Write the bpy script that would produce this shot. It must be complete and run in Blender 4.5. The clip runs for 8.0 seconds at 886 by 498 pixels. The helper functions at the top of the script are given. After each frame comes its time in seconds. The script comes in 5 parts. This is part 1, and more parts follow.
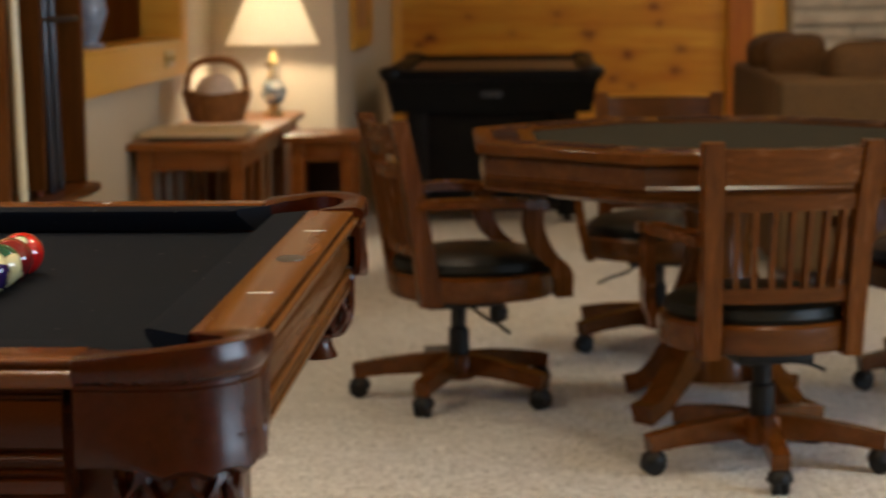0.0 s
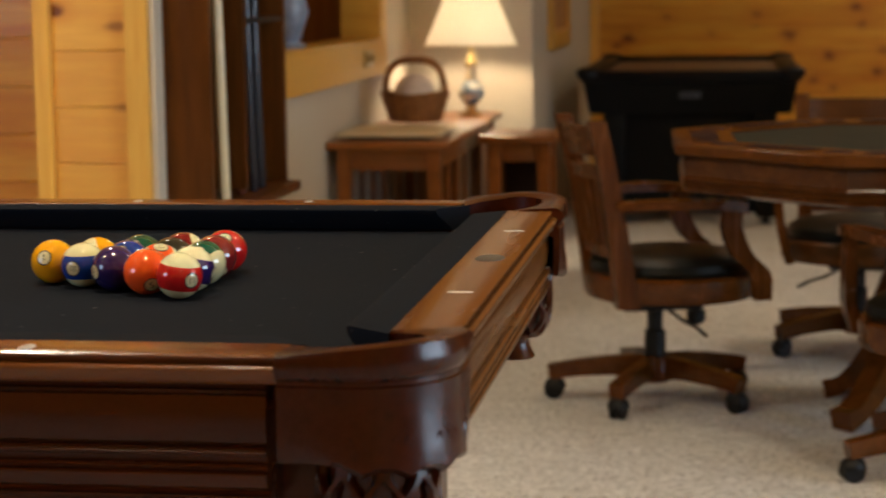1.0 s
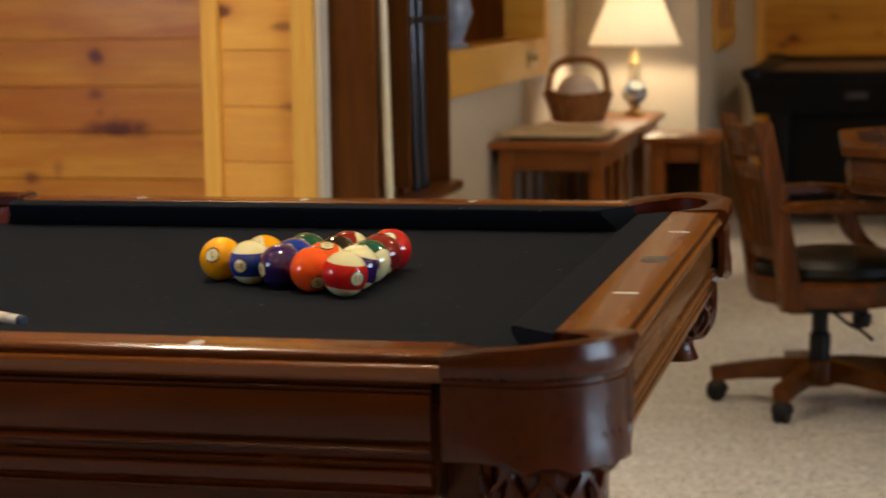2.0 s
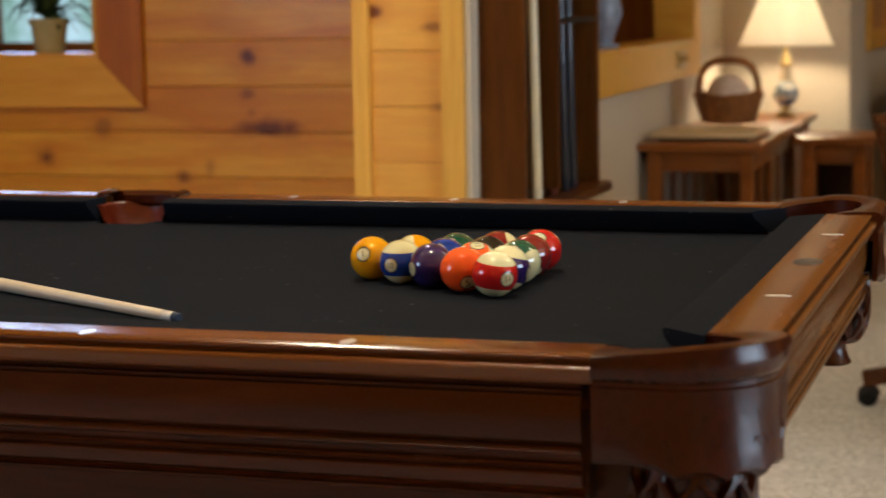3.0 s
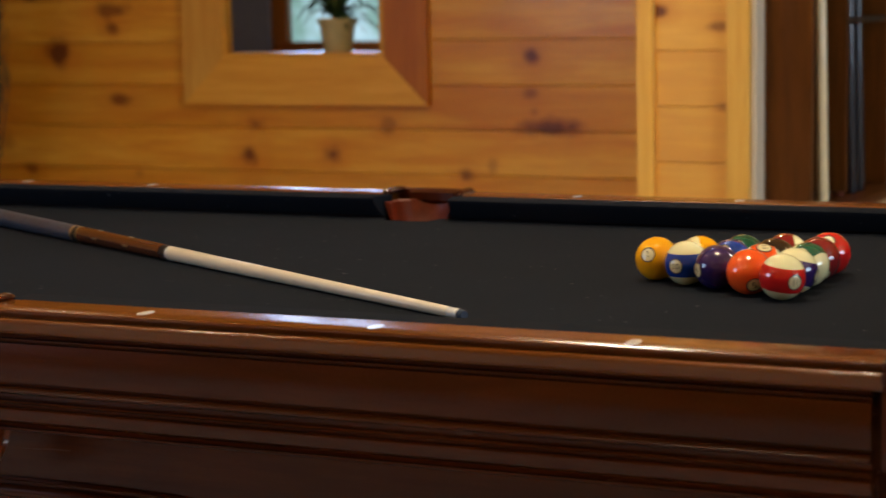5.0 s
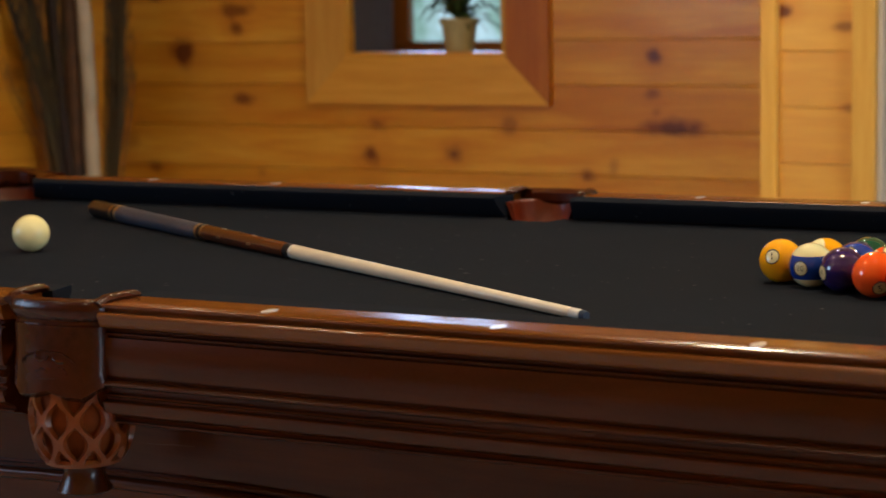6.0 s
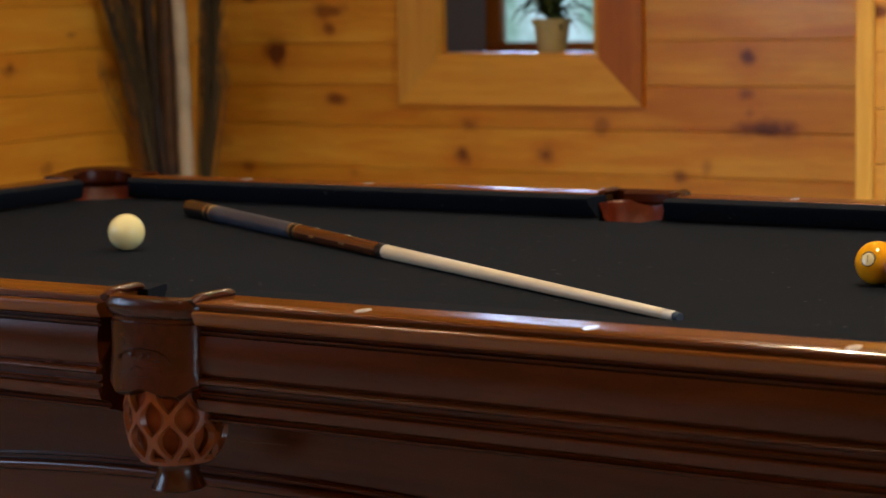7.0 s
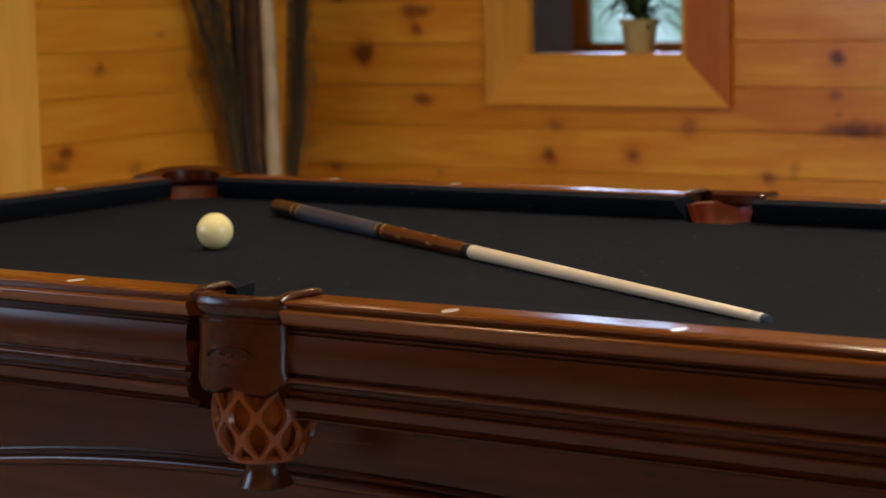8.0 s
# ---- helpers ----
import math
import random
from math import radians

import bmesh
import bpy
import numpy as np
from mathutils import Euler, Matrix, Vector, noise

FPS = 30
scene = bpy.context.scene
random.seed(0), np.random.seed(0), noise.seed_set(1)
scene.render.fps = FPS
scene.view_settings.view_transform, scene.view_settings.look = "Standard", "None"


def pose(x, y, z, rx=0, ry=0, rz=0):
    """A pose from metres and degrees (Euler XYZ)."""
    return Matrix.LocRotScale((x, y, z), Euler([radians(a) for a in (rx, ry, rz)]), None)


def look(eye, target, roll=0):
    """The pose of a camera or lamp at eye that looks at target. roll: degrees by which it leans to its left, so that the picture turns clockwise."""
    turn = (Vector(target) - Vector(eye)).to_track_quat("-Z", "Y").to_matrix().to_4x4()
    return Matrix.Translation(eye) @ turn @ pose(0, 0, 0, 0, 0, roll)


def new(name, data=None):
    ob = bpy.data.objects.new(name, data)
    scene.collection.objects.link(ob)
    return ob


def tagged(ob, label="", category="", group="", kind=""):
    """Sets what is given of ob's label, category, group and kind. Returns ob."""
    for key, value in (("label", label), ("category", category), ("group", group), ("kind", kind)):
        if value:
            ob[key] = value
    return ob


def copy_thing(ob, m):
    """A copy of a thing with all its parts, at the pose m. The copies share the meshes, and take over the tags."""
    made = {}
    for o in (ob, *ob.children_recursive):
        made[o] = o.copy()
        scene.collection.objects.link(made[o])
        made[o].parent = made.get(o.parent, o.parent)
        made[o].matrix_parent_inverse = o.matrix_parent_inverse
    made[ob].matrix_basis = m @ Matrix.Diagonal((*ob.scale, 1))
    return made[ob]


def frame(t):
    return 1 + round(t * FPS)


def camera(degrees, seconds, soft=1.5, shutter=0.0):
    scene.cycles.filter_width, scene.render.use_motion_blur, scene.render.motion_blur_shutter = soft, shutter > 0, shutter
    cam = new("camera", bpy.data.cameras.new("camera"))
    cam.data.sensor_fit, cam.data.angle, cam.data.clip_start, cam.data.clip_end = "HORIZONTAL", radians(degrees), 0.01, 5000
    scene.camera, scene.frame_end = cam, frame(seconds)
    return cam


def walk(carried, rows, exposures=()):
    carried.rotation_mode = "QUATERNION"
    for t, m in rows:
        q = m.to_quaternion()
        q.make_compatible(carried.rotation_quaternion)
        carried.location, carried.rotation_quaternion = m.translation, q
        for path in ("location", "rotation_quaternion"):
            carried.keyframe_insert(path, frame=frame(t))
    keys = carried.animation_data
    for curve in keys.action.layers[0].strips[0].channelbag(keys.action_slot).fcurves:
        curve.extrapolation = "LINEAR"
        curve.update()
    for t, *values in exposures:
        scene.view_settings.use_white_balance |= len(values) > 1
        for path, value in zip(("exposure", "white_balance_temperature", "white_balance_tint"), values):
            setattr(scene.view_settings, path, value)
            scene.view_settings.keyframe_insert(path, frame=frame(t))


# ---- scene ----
# the camera turns on a tripod; its lens sits a little ahead of the pivot
cam = camera(24.97, 8.0, soft=1.5, shutter=0.5)
cam.data.dof.use_dof = True
cam.data.dof.focus_distance = 2.55
cam.data.dof.aperture_fstop = 6.8
PIVOT, AHEAD = Vector((1.5075, -2.5152, 1.1443)), 0.066
TURNS = [
    (0.0, 2.572, -7.528, -0.560), (0.5, 5.738, -7.481, -0.591), (1.0, 8.178, -7.457, -0.677),
    (1.5, 10.532, -7.421, -0.727), (2.0, 12.801, -7.402, -0.797), (3.5, 19.166, -7.292, -0.940),
    (4.0, 21.320, -7.269, -0.965), (4.5, 23.127, -7.239, -1.004), (6.0, 28.459, -7.145, -1.054),
    (6.5, 29.643, -7.113, -1.082), (7.0, 31.066, -7.084, -1.100), (7.5, 32.242, -7.071, -1.095),
    (8.0, 33.517, -7.028, -1.088),
]


def aim(yaw, pitch, roll):
    a, b = radians(yaw), radians(pitch)
    way = Vector((-math.sin(a) * math.cos(b), math.cos(a) * math.cos(b), math.sin(b)))
    eye = PIVOT + way * AHEAD
    return look(eye, eye + way, roll)


walk(cam, [(t, aim(*turn)) for t, *turn in TURNS], exposures=[(0.0, -0.05), (8.0, -0.05)])

# ---------------------------------------------------------------- world and lights
world = bpy.data.worlds.new("sky")
scene.world = world
world.use_nodes = True
sky = world.node_tree.nodes.new("ShaderNodeTexSky")
sky.sky_type, sky.sun_disc, sky.sun_elevation, sky.sun_rotation = "NISHITA", False, radians(38), radians(200)
world.node_tree.links.new(sky.outputs[0], world.node_tree.nodes["Background"].inputs[0])
world.node_tree.nodes["Background"].inputs[1].default_value = 0.12


def area_light(name, m, sx, sy, power, colour, spread=180):
    lamp = bpy.data.lights.new(name, "AREA")
    lamp.shape, lamp.size, lamp.size_y, lamp.energy, lamp.color, lamp.spread = "RECTANGLE", sx, sy, power, colour, radians(spread)
    ob = new(name, lamp)
    ob.matrix_world = m
    return ob


WARM, DAY = (1.0, 0.84, 0.60), (0.60, 0.79, 1.0)
# daylight in the glass doors on the right, a window in the side wall and the porch
area_light("door_daylight", look((5.95, -0.4, 1.2), (0.0, 0.2, 0.4)), 2.6, 1.9, 160, DAY)
area_light("window_daylight", look((-2.85, -2.3, 1.45), (0.2, -0.8, 0.6)), 1.3, 1.1, 36, (0.46, 0.68, 1.0))
area_light("porch_daylight", look((-3.1, 6.15, 1.6), (-2.2, 3.0, 1.2)), 0.55, 1.2, 14, (0.50, 0.66, 1.0))
# recessed ceiling lamps, unseen; the last three are added to brighten the table front
DOWNLIGHTS = [(-1.9, 1.7, 1.2), (-0.15, 1.5, 18), (-0.7, -0.4, 8), (0.75, -0.3, 15), (2.3, 1.2, 12), (1.0, 3.9, 4), (2.2, 4.3, 8), (3.6, 4.3, 9), (2.6, 8.7, 11), (3.9, 8.4, 10), (4.2, 1.2, 8), (0.2, -2.7, 4.5), (-1.5, -2.7, 4), (2.4, -2.9, 2.5)]
for x, y, power in DOWNLIGHTS:
    area_light("downlight_glow", pose(x, y, 2.565, 0, 0, 0), 0.11, 0.11, power, WARM, 150)
bulb = bpy.data.lights.new("lamp_bulb", "POINT")
bulb.energy, bulb.color, bulb.shadow_soft_size = 15.0, (1.0, 0.80, 0.54), 0.035
new("lamp_bulb", bulb).location = (0.42, 5.95, 0.99)


# ---------------------------------------------------------------- materials
class Nodes:
    """A small wrapper round a material's node tree."""

    def __init__(self, name):
        self.mat = bpy.data.materials.new(name)
        self.mat.use_nodes = True
        self.tree = self.mat.node_tree
        self.bsdf = self.tree.nodes["Principled BSDF"]

    def add(self, kind, operation="", **values):
        n = self.tree.nodes.new("ShaderNode" + kind)
        if operation:
            n.operation = operation
        for k, v in values.items():
            n.inputs[int(k[1:]) if k[0] == "i" and k[1:].isdigit() else k].default_value = v
        return n

    def link(self, a, b):
        self.tree.links.new(a, b)

    def coords(self, scale, which="Object", offset_random=0.0):
        src = self.add("TexCoord").outputs[which]
        m = self.add("Mapping")
        m.inputs["Scale"].default_value = scale
        self.link(src, m.inputs["Vector"])
        if offset_random:
            info = self.add("ObjectInfo")
            mul = self.add("Math", operation="MULTIPLY", i1=offset_random)
            self.link(info.outputs["Random"], mul.inputs[0])
            comb = self.add("CombineXYZ")
            for i in range(3):
                self.link(mul.outputs[0], comb.inputs[i])
            self.link(comb.outputs[0], m.inputs["Location"])
        return m.outputs[0]

    def noise(self, vec, scale, detail=4.0, rough=0.55, distort=0.0):
        n = self.add("TexNoise", Scale=scale, Detail=detail, Roughness=rough, Distortion=distort)
        self.link(vec, n.inputs["Vector"])
        return n.outputs["Fac"]

    def ramp(self, fac, *stops):
        r = self.add("ValToRGB")
        el = r.color_ramp.elements
        while len(el) < len(stops):
            el.new(0.5)
        for e, (p, c) in zip(el, stops):
            e.position, e.color = p, (*c, 1) if len(c) == 3 else c
        self.link(fac, r.inputs[0])
        return r.outputs[0]

    def mix(self, fac, a, b, blend="MIX"):
        m = self.tree.nodes.new("ShaderNodeMix")
        m.data_type, m.blend_type = "RGBA", blend
        for sock, val in ((m.inputs[0], fac), (m.inputs[6], a), (m.inputs[7], b)):
            if hasattr(val, "is_linked"):
                self.link(val, sock)
            else:
                sock.default_value = val if isinstance(val, float) else (*val, 1)
        return m.outputs[2]

    def bump(self, height, strength, distance=0.002):
        b = self.add("Bump", Strength=strength, Distance=distance)
        self.link(height, b.inputs["Height"])
        self.link(b.outputs[0], self.bsdf.inputs["Normal"])

    def done(self, colour, rough=0.5, metal=0.0, coat=0.0, spec=0.5):
        s = self.bsdf.inputs
        if hasattr(colour, "is_linked"):
            self.link(colour, s["Base Color"])
        else:
            s["Base Color"].default_value = (*colour, 1)
        if hasattr(rough, "is_linked"):
            self.link(rough, s["Roughness"])
        else:
            s["Roughness"].default_value = rough
        s["Metallic"].default_value, s["Coat Weight"].default_value, s["Coat Roughness"].default_value = metal, coat, 0.12
        s["Specular IOR Level"].default_value = spec
        return self.mat


def wood(name, dark, mid, light, axis="x", rough=0.35, coat=0.0, scale=1.0, bump=0.15, spec=0.36):
    n = Nodes(name)
    stretch = {"x": (1.2, 14, 14), "y": (14, 1.2, 14), "z": (14, 14, 1.2)}[axis]
    vec = n.coords([s * scale for s in stretch], offset_random=9.0)
    grain = n.noise(vec, 2.6, 5, 0.5, 0.25)
    fine = n.noise(vec, 9.0, 4, 0.7)
    base = n.ramp(grain, (0.15, dark), (0.5, mid), (0.9, light))
    col = n.mix(n.ramp(fine, (0.35, (0.38, 0.38, 0.38)), (0.62, (0, 0, 0))), base, dark)
    info = n.add("ObjectInfo")
    var = n.ramp(info.outputs["Random"], (0.0, (0.82, 0.8, 0.78)), (1.0, (1.12, 1.1, 1.06)))
    col = n.mix(1.0, col, var, "MULTIPLY")
    n.bump(fine, bump, 0.0008)
    return n.done(col, n.ramp(grain, (0.2, (rough * 0.8,) * 3), (0.9, (rough * 1.25,) * 3)), 0, coat, spec)


def pine(name, knots=(), axis="x", spots=0.08, pale=0.0, blend=(0.86, 0.52, 0.15)):
    """Varnished knotty pine. knots: (along, height, half length, half height, depth) in the wall's own plane."""
    n = Nodes(name)
    stretch = {"x": (0.9, 9, 9), "y": (9, 0.9, 9), "z": (9, 9, 0.9)}[axis]
    pos = n.add("NewGeometry").outputs["Position"]
    m = n.add("Mapping")
    m.inputs["Scale"].default_value = stretch
    n.link(pos, m.inputs["Vector"])
    info = n.add("ObjectInfo")
    mul = n.add("Math", operation="MULTIPLY", i1=37.0)
    n.link(info.outputs["Random"], mul.inputs[0])
    comb = n.add("CombineXYZ")
    for i in range(3):
        n.link(mul.outputs[0], comb.inputs[i])
    n.link(comb.outputs[0], m.inputs["Location"])
    vec = m.outputs[0]
    broad = n.noise(vec, 1.3, 3, 0.5, 1.2)
    fine = n.noise(vec, 5.5, 6, 0.65, 0.5)
    base = n.ramp(broad, (0.25, (0.60, 0.230, 0.013)), (0.5, (0.71, 0.340, 0.028)), (0.78, (0.82, 0.470, 0.062)))
    col = n.mix(n.ramp(fine, (0.32, (0.36, 0.36, 0.36)), (0.62, (0, 0, 0))), base, (0.48, 0.15, 0.009))
    var = n.ramp(info.outputs["Random"], (0.0, (0.91, 0.82, 0.68)), (0.5, (0.98, 0.95, 0.88)), (1.0, (1.07, 1.10, 1.15)))
    col = n.mix(1.0, col, var, "MULTIPLY")
    if pale:
        col = n.mix(pale, col, blend)
    # scattered small knots
    m2 = n.add("Mapping")
    m2.inputs["Scale"].default_value = {"x": (1.5, 2.6, 3.6), "y": (2.6, 1.5, 3.6), "z": (3.6, 3.6, 1.5)}[axis]
    n.link(pos, m2.inputs["Vector"])
    n.link(comb.outputs[0], m2.inputs["Location"])
    vor = n.add("TexVoronoi", Scale=1.35, Randomness=1.0)
    n.link(m2.outputs[0], vor.inputs["Vector"])
    spot = n.ramp(vor.outputs["Distance"], (spots * 0.4, (0.8, 0.8, 0.8)), (spots, (0, 0, 0)))
    col = n.mix(spot, col, (0.11, 0.035, 0.012))
    if knots:
        warp = n.add("TexNoise", Scale=14.0, Detail=2.0)
        n.link(pos, warp.inputs["Vector"])
        sep = n.add("SeparateXYZ")
        n.link(pos, sep.inputs[0])
        along = sep.outputs["Y" if axis == "y" else "X"]
        for u, h, a, b, depth in knots:
            du = n.add("Math", operation="SUBTRACT", i1=u)
            n.link(along, du.inputs[0])
            dh = n.add("Math", operation="SUBTRACT", i1=h)
            n.link(sep.outputs["Z"], dh.inputs[0])
            du2 = n.add("Math", operation="DIVIDE", i1=a)
            n.link(du.outputs[0], du2.inputs[0])
            dh2 = n.add("Math", operation="DIVIDE", i1=b)
            n.link(dh.outputs[0], dh2.inputs[0])
            c = n.add("CombineXYZ")
            n.link(du2.outputs[0], c.inputs[0])
            n.link(dh2.outputs[0], c.inputs[1])
            ln = n.add("VectorMath", operation="LENGTH")
            n.link(c.outputs[0], ln.inputs[0])
            off = n.add("MapRange", i1=0.0, i2=1.0, i3=-0.7, i4=0.7)
            n.link(warp.outputs["Fac"], off.inputs[0])
            s = n.add("Math", operation="ADD")
            n.link(ln.outputs["Value"], s.inputs[0])
            n.link(off.outputs[0], s.inputs[1])
            f = n.ramp(s.outputs[0], (0.30, (depth,) * 3), (0.55, (depth * 0.5,) * 3), (1.0, (0, 0, 0)))
            halo = n.ramp(s.outputs[0], (0.5, (depth * 0.5,) * 3), (1.0, (depth * 0.28,) * 3))
            near = n.add("MapRange", i1=1.0, i2=2.3, i3=1.0, i4=0.0)
            n.link(s.outputs[0], near.inputs[0])
            col = n.mix(n.mix(1.0, halo, near.outputs[0], "MULTIPLY"), col, (0.46, 0.105, 0.006))
            col = n.mix(f, col, (0.105, 0.018, 0.003))
    n.bump(fine, 0.08, 0.0006)
    return n.done(col, n.ramp(fine, (0.2, (0.3,) * 3), (0.9, (0.45,) * 3)), 0, 0.12)


def plain(name, colour, rough=0.5, metal=0.0, coat=0.0, vary=0.12, scale=30.0, bump=0.1, spec=0.5):
    n = Nodes(name)
    vec = n.coords((1, 1, 1))
    a = n.noise(vec, scale, 5)
    b = n.noise(vec, scale * 0.12, 3)
    lo, hi = tuple(c * (1 - vary) for c in colour), tuple(min(1, c * (1 + vary)) for c in colour)
    col = n.mix(0.5, n.ramp(a, (0.3, lo), (0.7, hi)), n.ramp(b, (0.3, lo), (0.7, hi)))
    n.bump(a, bump, 0.001)
    return n.done(col, n.ramp(b, (0.3, (rough * 0.88,) * 3), (0.7, (min(1, rough * 1.12),) * 3)), metal, coat, spec)


def carpet_material():
    n = Nodes("beige_carpet")
    vec = n.coords((1, 1, 1))
    tuft = n.noise(vec, 52, 7, 0.85)
    clump = n.noise(vec, 14, 4, 0.6)
    broad = n.noise(vec, 1.6, 3)
    col = n.ramp(tuft, (0.36, (0.25, 0.245, 0.235)), (0.48, (0.72, 0.712, 0.69)), (0.59, (0.95, 0.95, 0.935)))
    col = n.mix(1.0, col, n.ramp(clump, (0.3, (0.82, 0.81, 0.79)), (0.7, (1.04, 1.04, 1.03))), "MULTIPLY")
    col = n.mix(1.0, col, n.ramp(broad, (0.3, (0.9, 0.895, 0.89)), (0.7, (1, 1, 1))), "MULTIPLY")
    n.bump(tuft, 0.9, 0.008)
    return n.done(col, 0.95, spec=0.15)


def felt_material(name, colour):
    n = Nodes(name)
    vec = n.coords((1, 1, 1))
    nap = n.noise(vec, 420, 3, 0.7)
    broad = n.noise(vec, 5, 4)
    specks = n.noise(vec, 95, 2, 0.3)
    col = n.mix(0.5, n.ramp(nap, (0.3, tuple(c * 0.75 for c in colour)), (0.7, tuple(c * 1.3 for c in colour))),
                n.ramp(broad, (0.3, tuple(c * 0.9 for c in colour)), (0.7, tuple(c * 1.12 for c in colour))))
    lint = n.ramp(specks, (0.755, (0, 0, 0)), (0.80, (0.4, 0.4, 0.4)))
    col = n.mix(lint, col, (0.16, 0.16, 0.16))
    n.bump(nap, 0.25, 0.0006)
    n.bsdf.inputs["Sheen Weight"].default_value = 0.0
    n.bsdf.inputs["Sheen Roughness"].default_value = 0.6
    return n.done(col, 0.95, spec=0.05)


def ball_material(name, colour, striped):
    n = Nodes(name)
    cream = (0.74, 0.71, 0.40)
    if striped:
        sep = n.add("SeparateXYZ")
        n.link(n.add("TexCoord").outputs["Object"], sep.inputs[0])
        ab = n.add("Math", operation="ABSOLUTE")
        n.link(sep.outputs["Z"], ab.inputs[0])
        edge = n.add("MapRange", i1=0.0145, i2=0.0151, i3=0.0, i4=1.0)
        n.link(ab.outputs[0], edge.inputs[0])
        col = n.mix(edge.outputs[0], colour, cream)
    else:
        vec = n.coords((1, 1, 1))
        f = n.noise(vec, 40, 3)
        col = n.ramp(f, (0.3, tuple(c * 0.94 for c in colour)), (0.7, colour))
    n.done(col, 0.10, 0, 0.7)
    n.bsdf.inputs["Coat Roughness"].default_value = 0.03
    return n.mat


def shade_material():
    n = Nodes("pleated_shade_fabric")
    vec = n.coords((1, 1, 1))
    weave = n.noise(vec, 160, 3)
    n.done(n.ramp(weave, (0.3, (0.90, 0.85, 0.74)), (0.7, (0.95, 0.92, 0.84))), 0.8, spec=0.2)
    trans = n.add("BsdfTranslucent")
    trans.inputs[0].default_value = (0.97, 0.95, 0.88, 1)
    mixer = n.add("MixShader", i0=0.52)
    n.link(n.bsdf.outputs[0], mixer.inputs[1])
    n.link(trans.outputs[0], mixer.inputs[2])
    n.link(mixer.outputs[0], n.tree.nodes["Material Output"].inputs[0])
    return n.mat


def glow_material(name, colour, strength):
    n = Nodes(name)
    n.bsdf.inputs["Emission Color"].default_value = (*colour, 1)
    n.bsdf.inputs["Emission Strength"].default_value = strength
    return n.done(colour, 0.6)


def outdoors_material():
    """Blurred trees and pale sky far outside the window."""
    n = Nodes("trees_and_sky")
    vec = n.coords((1, 1, 1))
    f = n.noise(vec, 1.1, 5, 0.6)
    col = n.ramp(f, (0.34, (0.06, 0.16, 0.10)), (0.44, (0.22, 0.42, 0.38)), (0.56, (0.52, 0.78, 0.90)), (0.8, (0.8, 0.92, 1.0)))
    n.link(col, n.bsdf.inputs["Emission Color"])
    n.bsdf.inputs["Emission Strength"].default_value = 0.95
    return n.done((0.1, 0.1, 0.1), 1.0)


# one table wood in two tones: here the shade below the rails is coloured in
MAHOGANY_SHADED = wood("reddish_mahogany", (0.034, 0.0070, 0.0011), (0.060, 0.0125, 0.0019), (0.125, 0.029, 0.0045), "x", 0.25, 0.0, 0.6, 0.02, 0.33)
MAHOGANY_SHADED_Y = wood("mahogany_shaded_tone_crosswise", (0.034, 0.0070, 0.0011), (0.060, 0.0125, 0.0019), (0.125, 0.029, 0.0045), "y", 0.25, 0.0, 0.6, 0.02, 0.33)
# the same wood brightened as if lit, for rails and end aprons
MAHOGANY_LIT = wood("rail_mahogany", (0.140, 0.039, 0.0049), (0.168, 0.050, 0.0065), (0.205, 0.065, 0.0095), "x", 0.23, 0.1, 0.5, 0.0, 0.5)
MAHOGANY_LIT_Y = wood("mahogany_lit_tone_crosswise", (0.110, 0.036, 0.0065), (0.160, 0.057, 0.0110), (0.215, 0.080, 0.017), "y", 0.26, 0.3, 0.7, 0.05, 0.45)
CHAIR_WOOD = wood("chair_mahogany", (0.044, 0.0125, 0.0022), (0.117, 0.0365, 0.0056), (0.187, 0.063, 0.0105), "z", 0.26, 0.0, spec=0.2)
CHAIR_WOOD_X = wood("chair_mahogany_across", (0.044, 0.0125, 0.0022), (0.117, 0.0365, 0.0056), (0.187, 0.063, 0.0105), "x", 0.26, 0.0, spec=0.2)
OAK = wood("end_table_oak", (0.14, 0.042, 0.0065), (0.25, 0.080, 0.0120), (0.34, 0.120, 0.020), "x", 0.35, 0.1, spec=0.3)
CHAIR_PLAIN = wood("chair_mahogany_plain", (0.055, 0.0165, 0.0026), (0.098, 0.031, 0.0046), (0.165, 0.054, 0.0088), "x", 0.24, 0.0, 0.7, 0.05, 0.3)
# back wood darkened to hold the shade inside the cue rack
DARKENED_BACK_WOOD = wood("darkened_back_wood", (0.018, 0.006, 0.002), (0.035, 0.011, 0.004), (0.05, 0.017, 0.006), "z", 0.5, 0.0)
RACK_WOOD = wood("cue_rack_wood", (0.045, 0.0135, 0.0018), (0.092, 0.029, 0.0038), (0.14, 0.048, 0.0065), "z", 0.4, 0.0, spec=0.16)
PINE_TRIM = wood("pine_trim", (0.66, 0.32, 0.046), (0.80, 0.46, 0.088), (0.88, 0.56, 0.135), "z", 0.38, 0.12, 0.7, 0.06)
PINE_TRIM_X = wood("pine_trim_flat", (0.62, 0.285, 0.030), (0.75, 0.405, 0.058), (0.84, 0.50, 0.092), "x", 0.38, 0.12, 0.7, 0.06)
PINE_RED = wood("pine_trim_reddish", (0.36, 0.100, 0.010), (0.49, 0.160, 0.017), (0.60, 0.225, 0.028), "z", 0.38, 0.12, 0.7, 0.06)
FELT = felt_material("black_cloth", (0.0100, 0.0126, 0.0185))
POKER_FELT = felt_material("dark_green_felt", (0.044, 0.043, 0.033))
LEATHER = plain("brown_leather", (0.044, 0.0080, 0.0020), 0.23, 0, 0.0, 0.35, 90, 0.35, 0.36)
BAG_LEATHER = plain("bag_leather", (0.150, 0.032, 0.0045), 0.6, 0, 0.0, 0.45, 60, 0.4, 0.12)
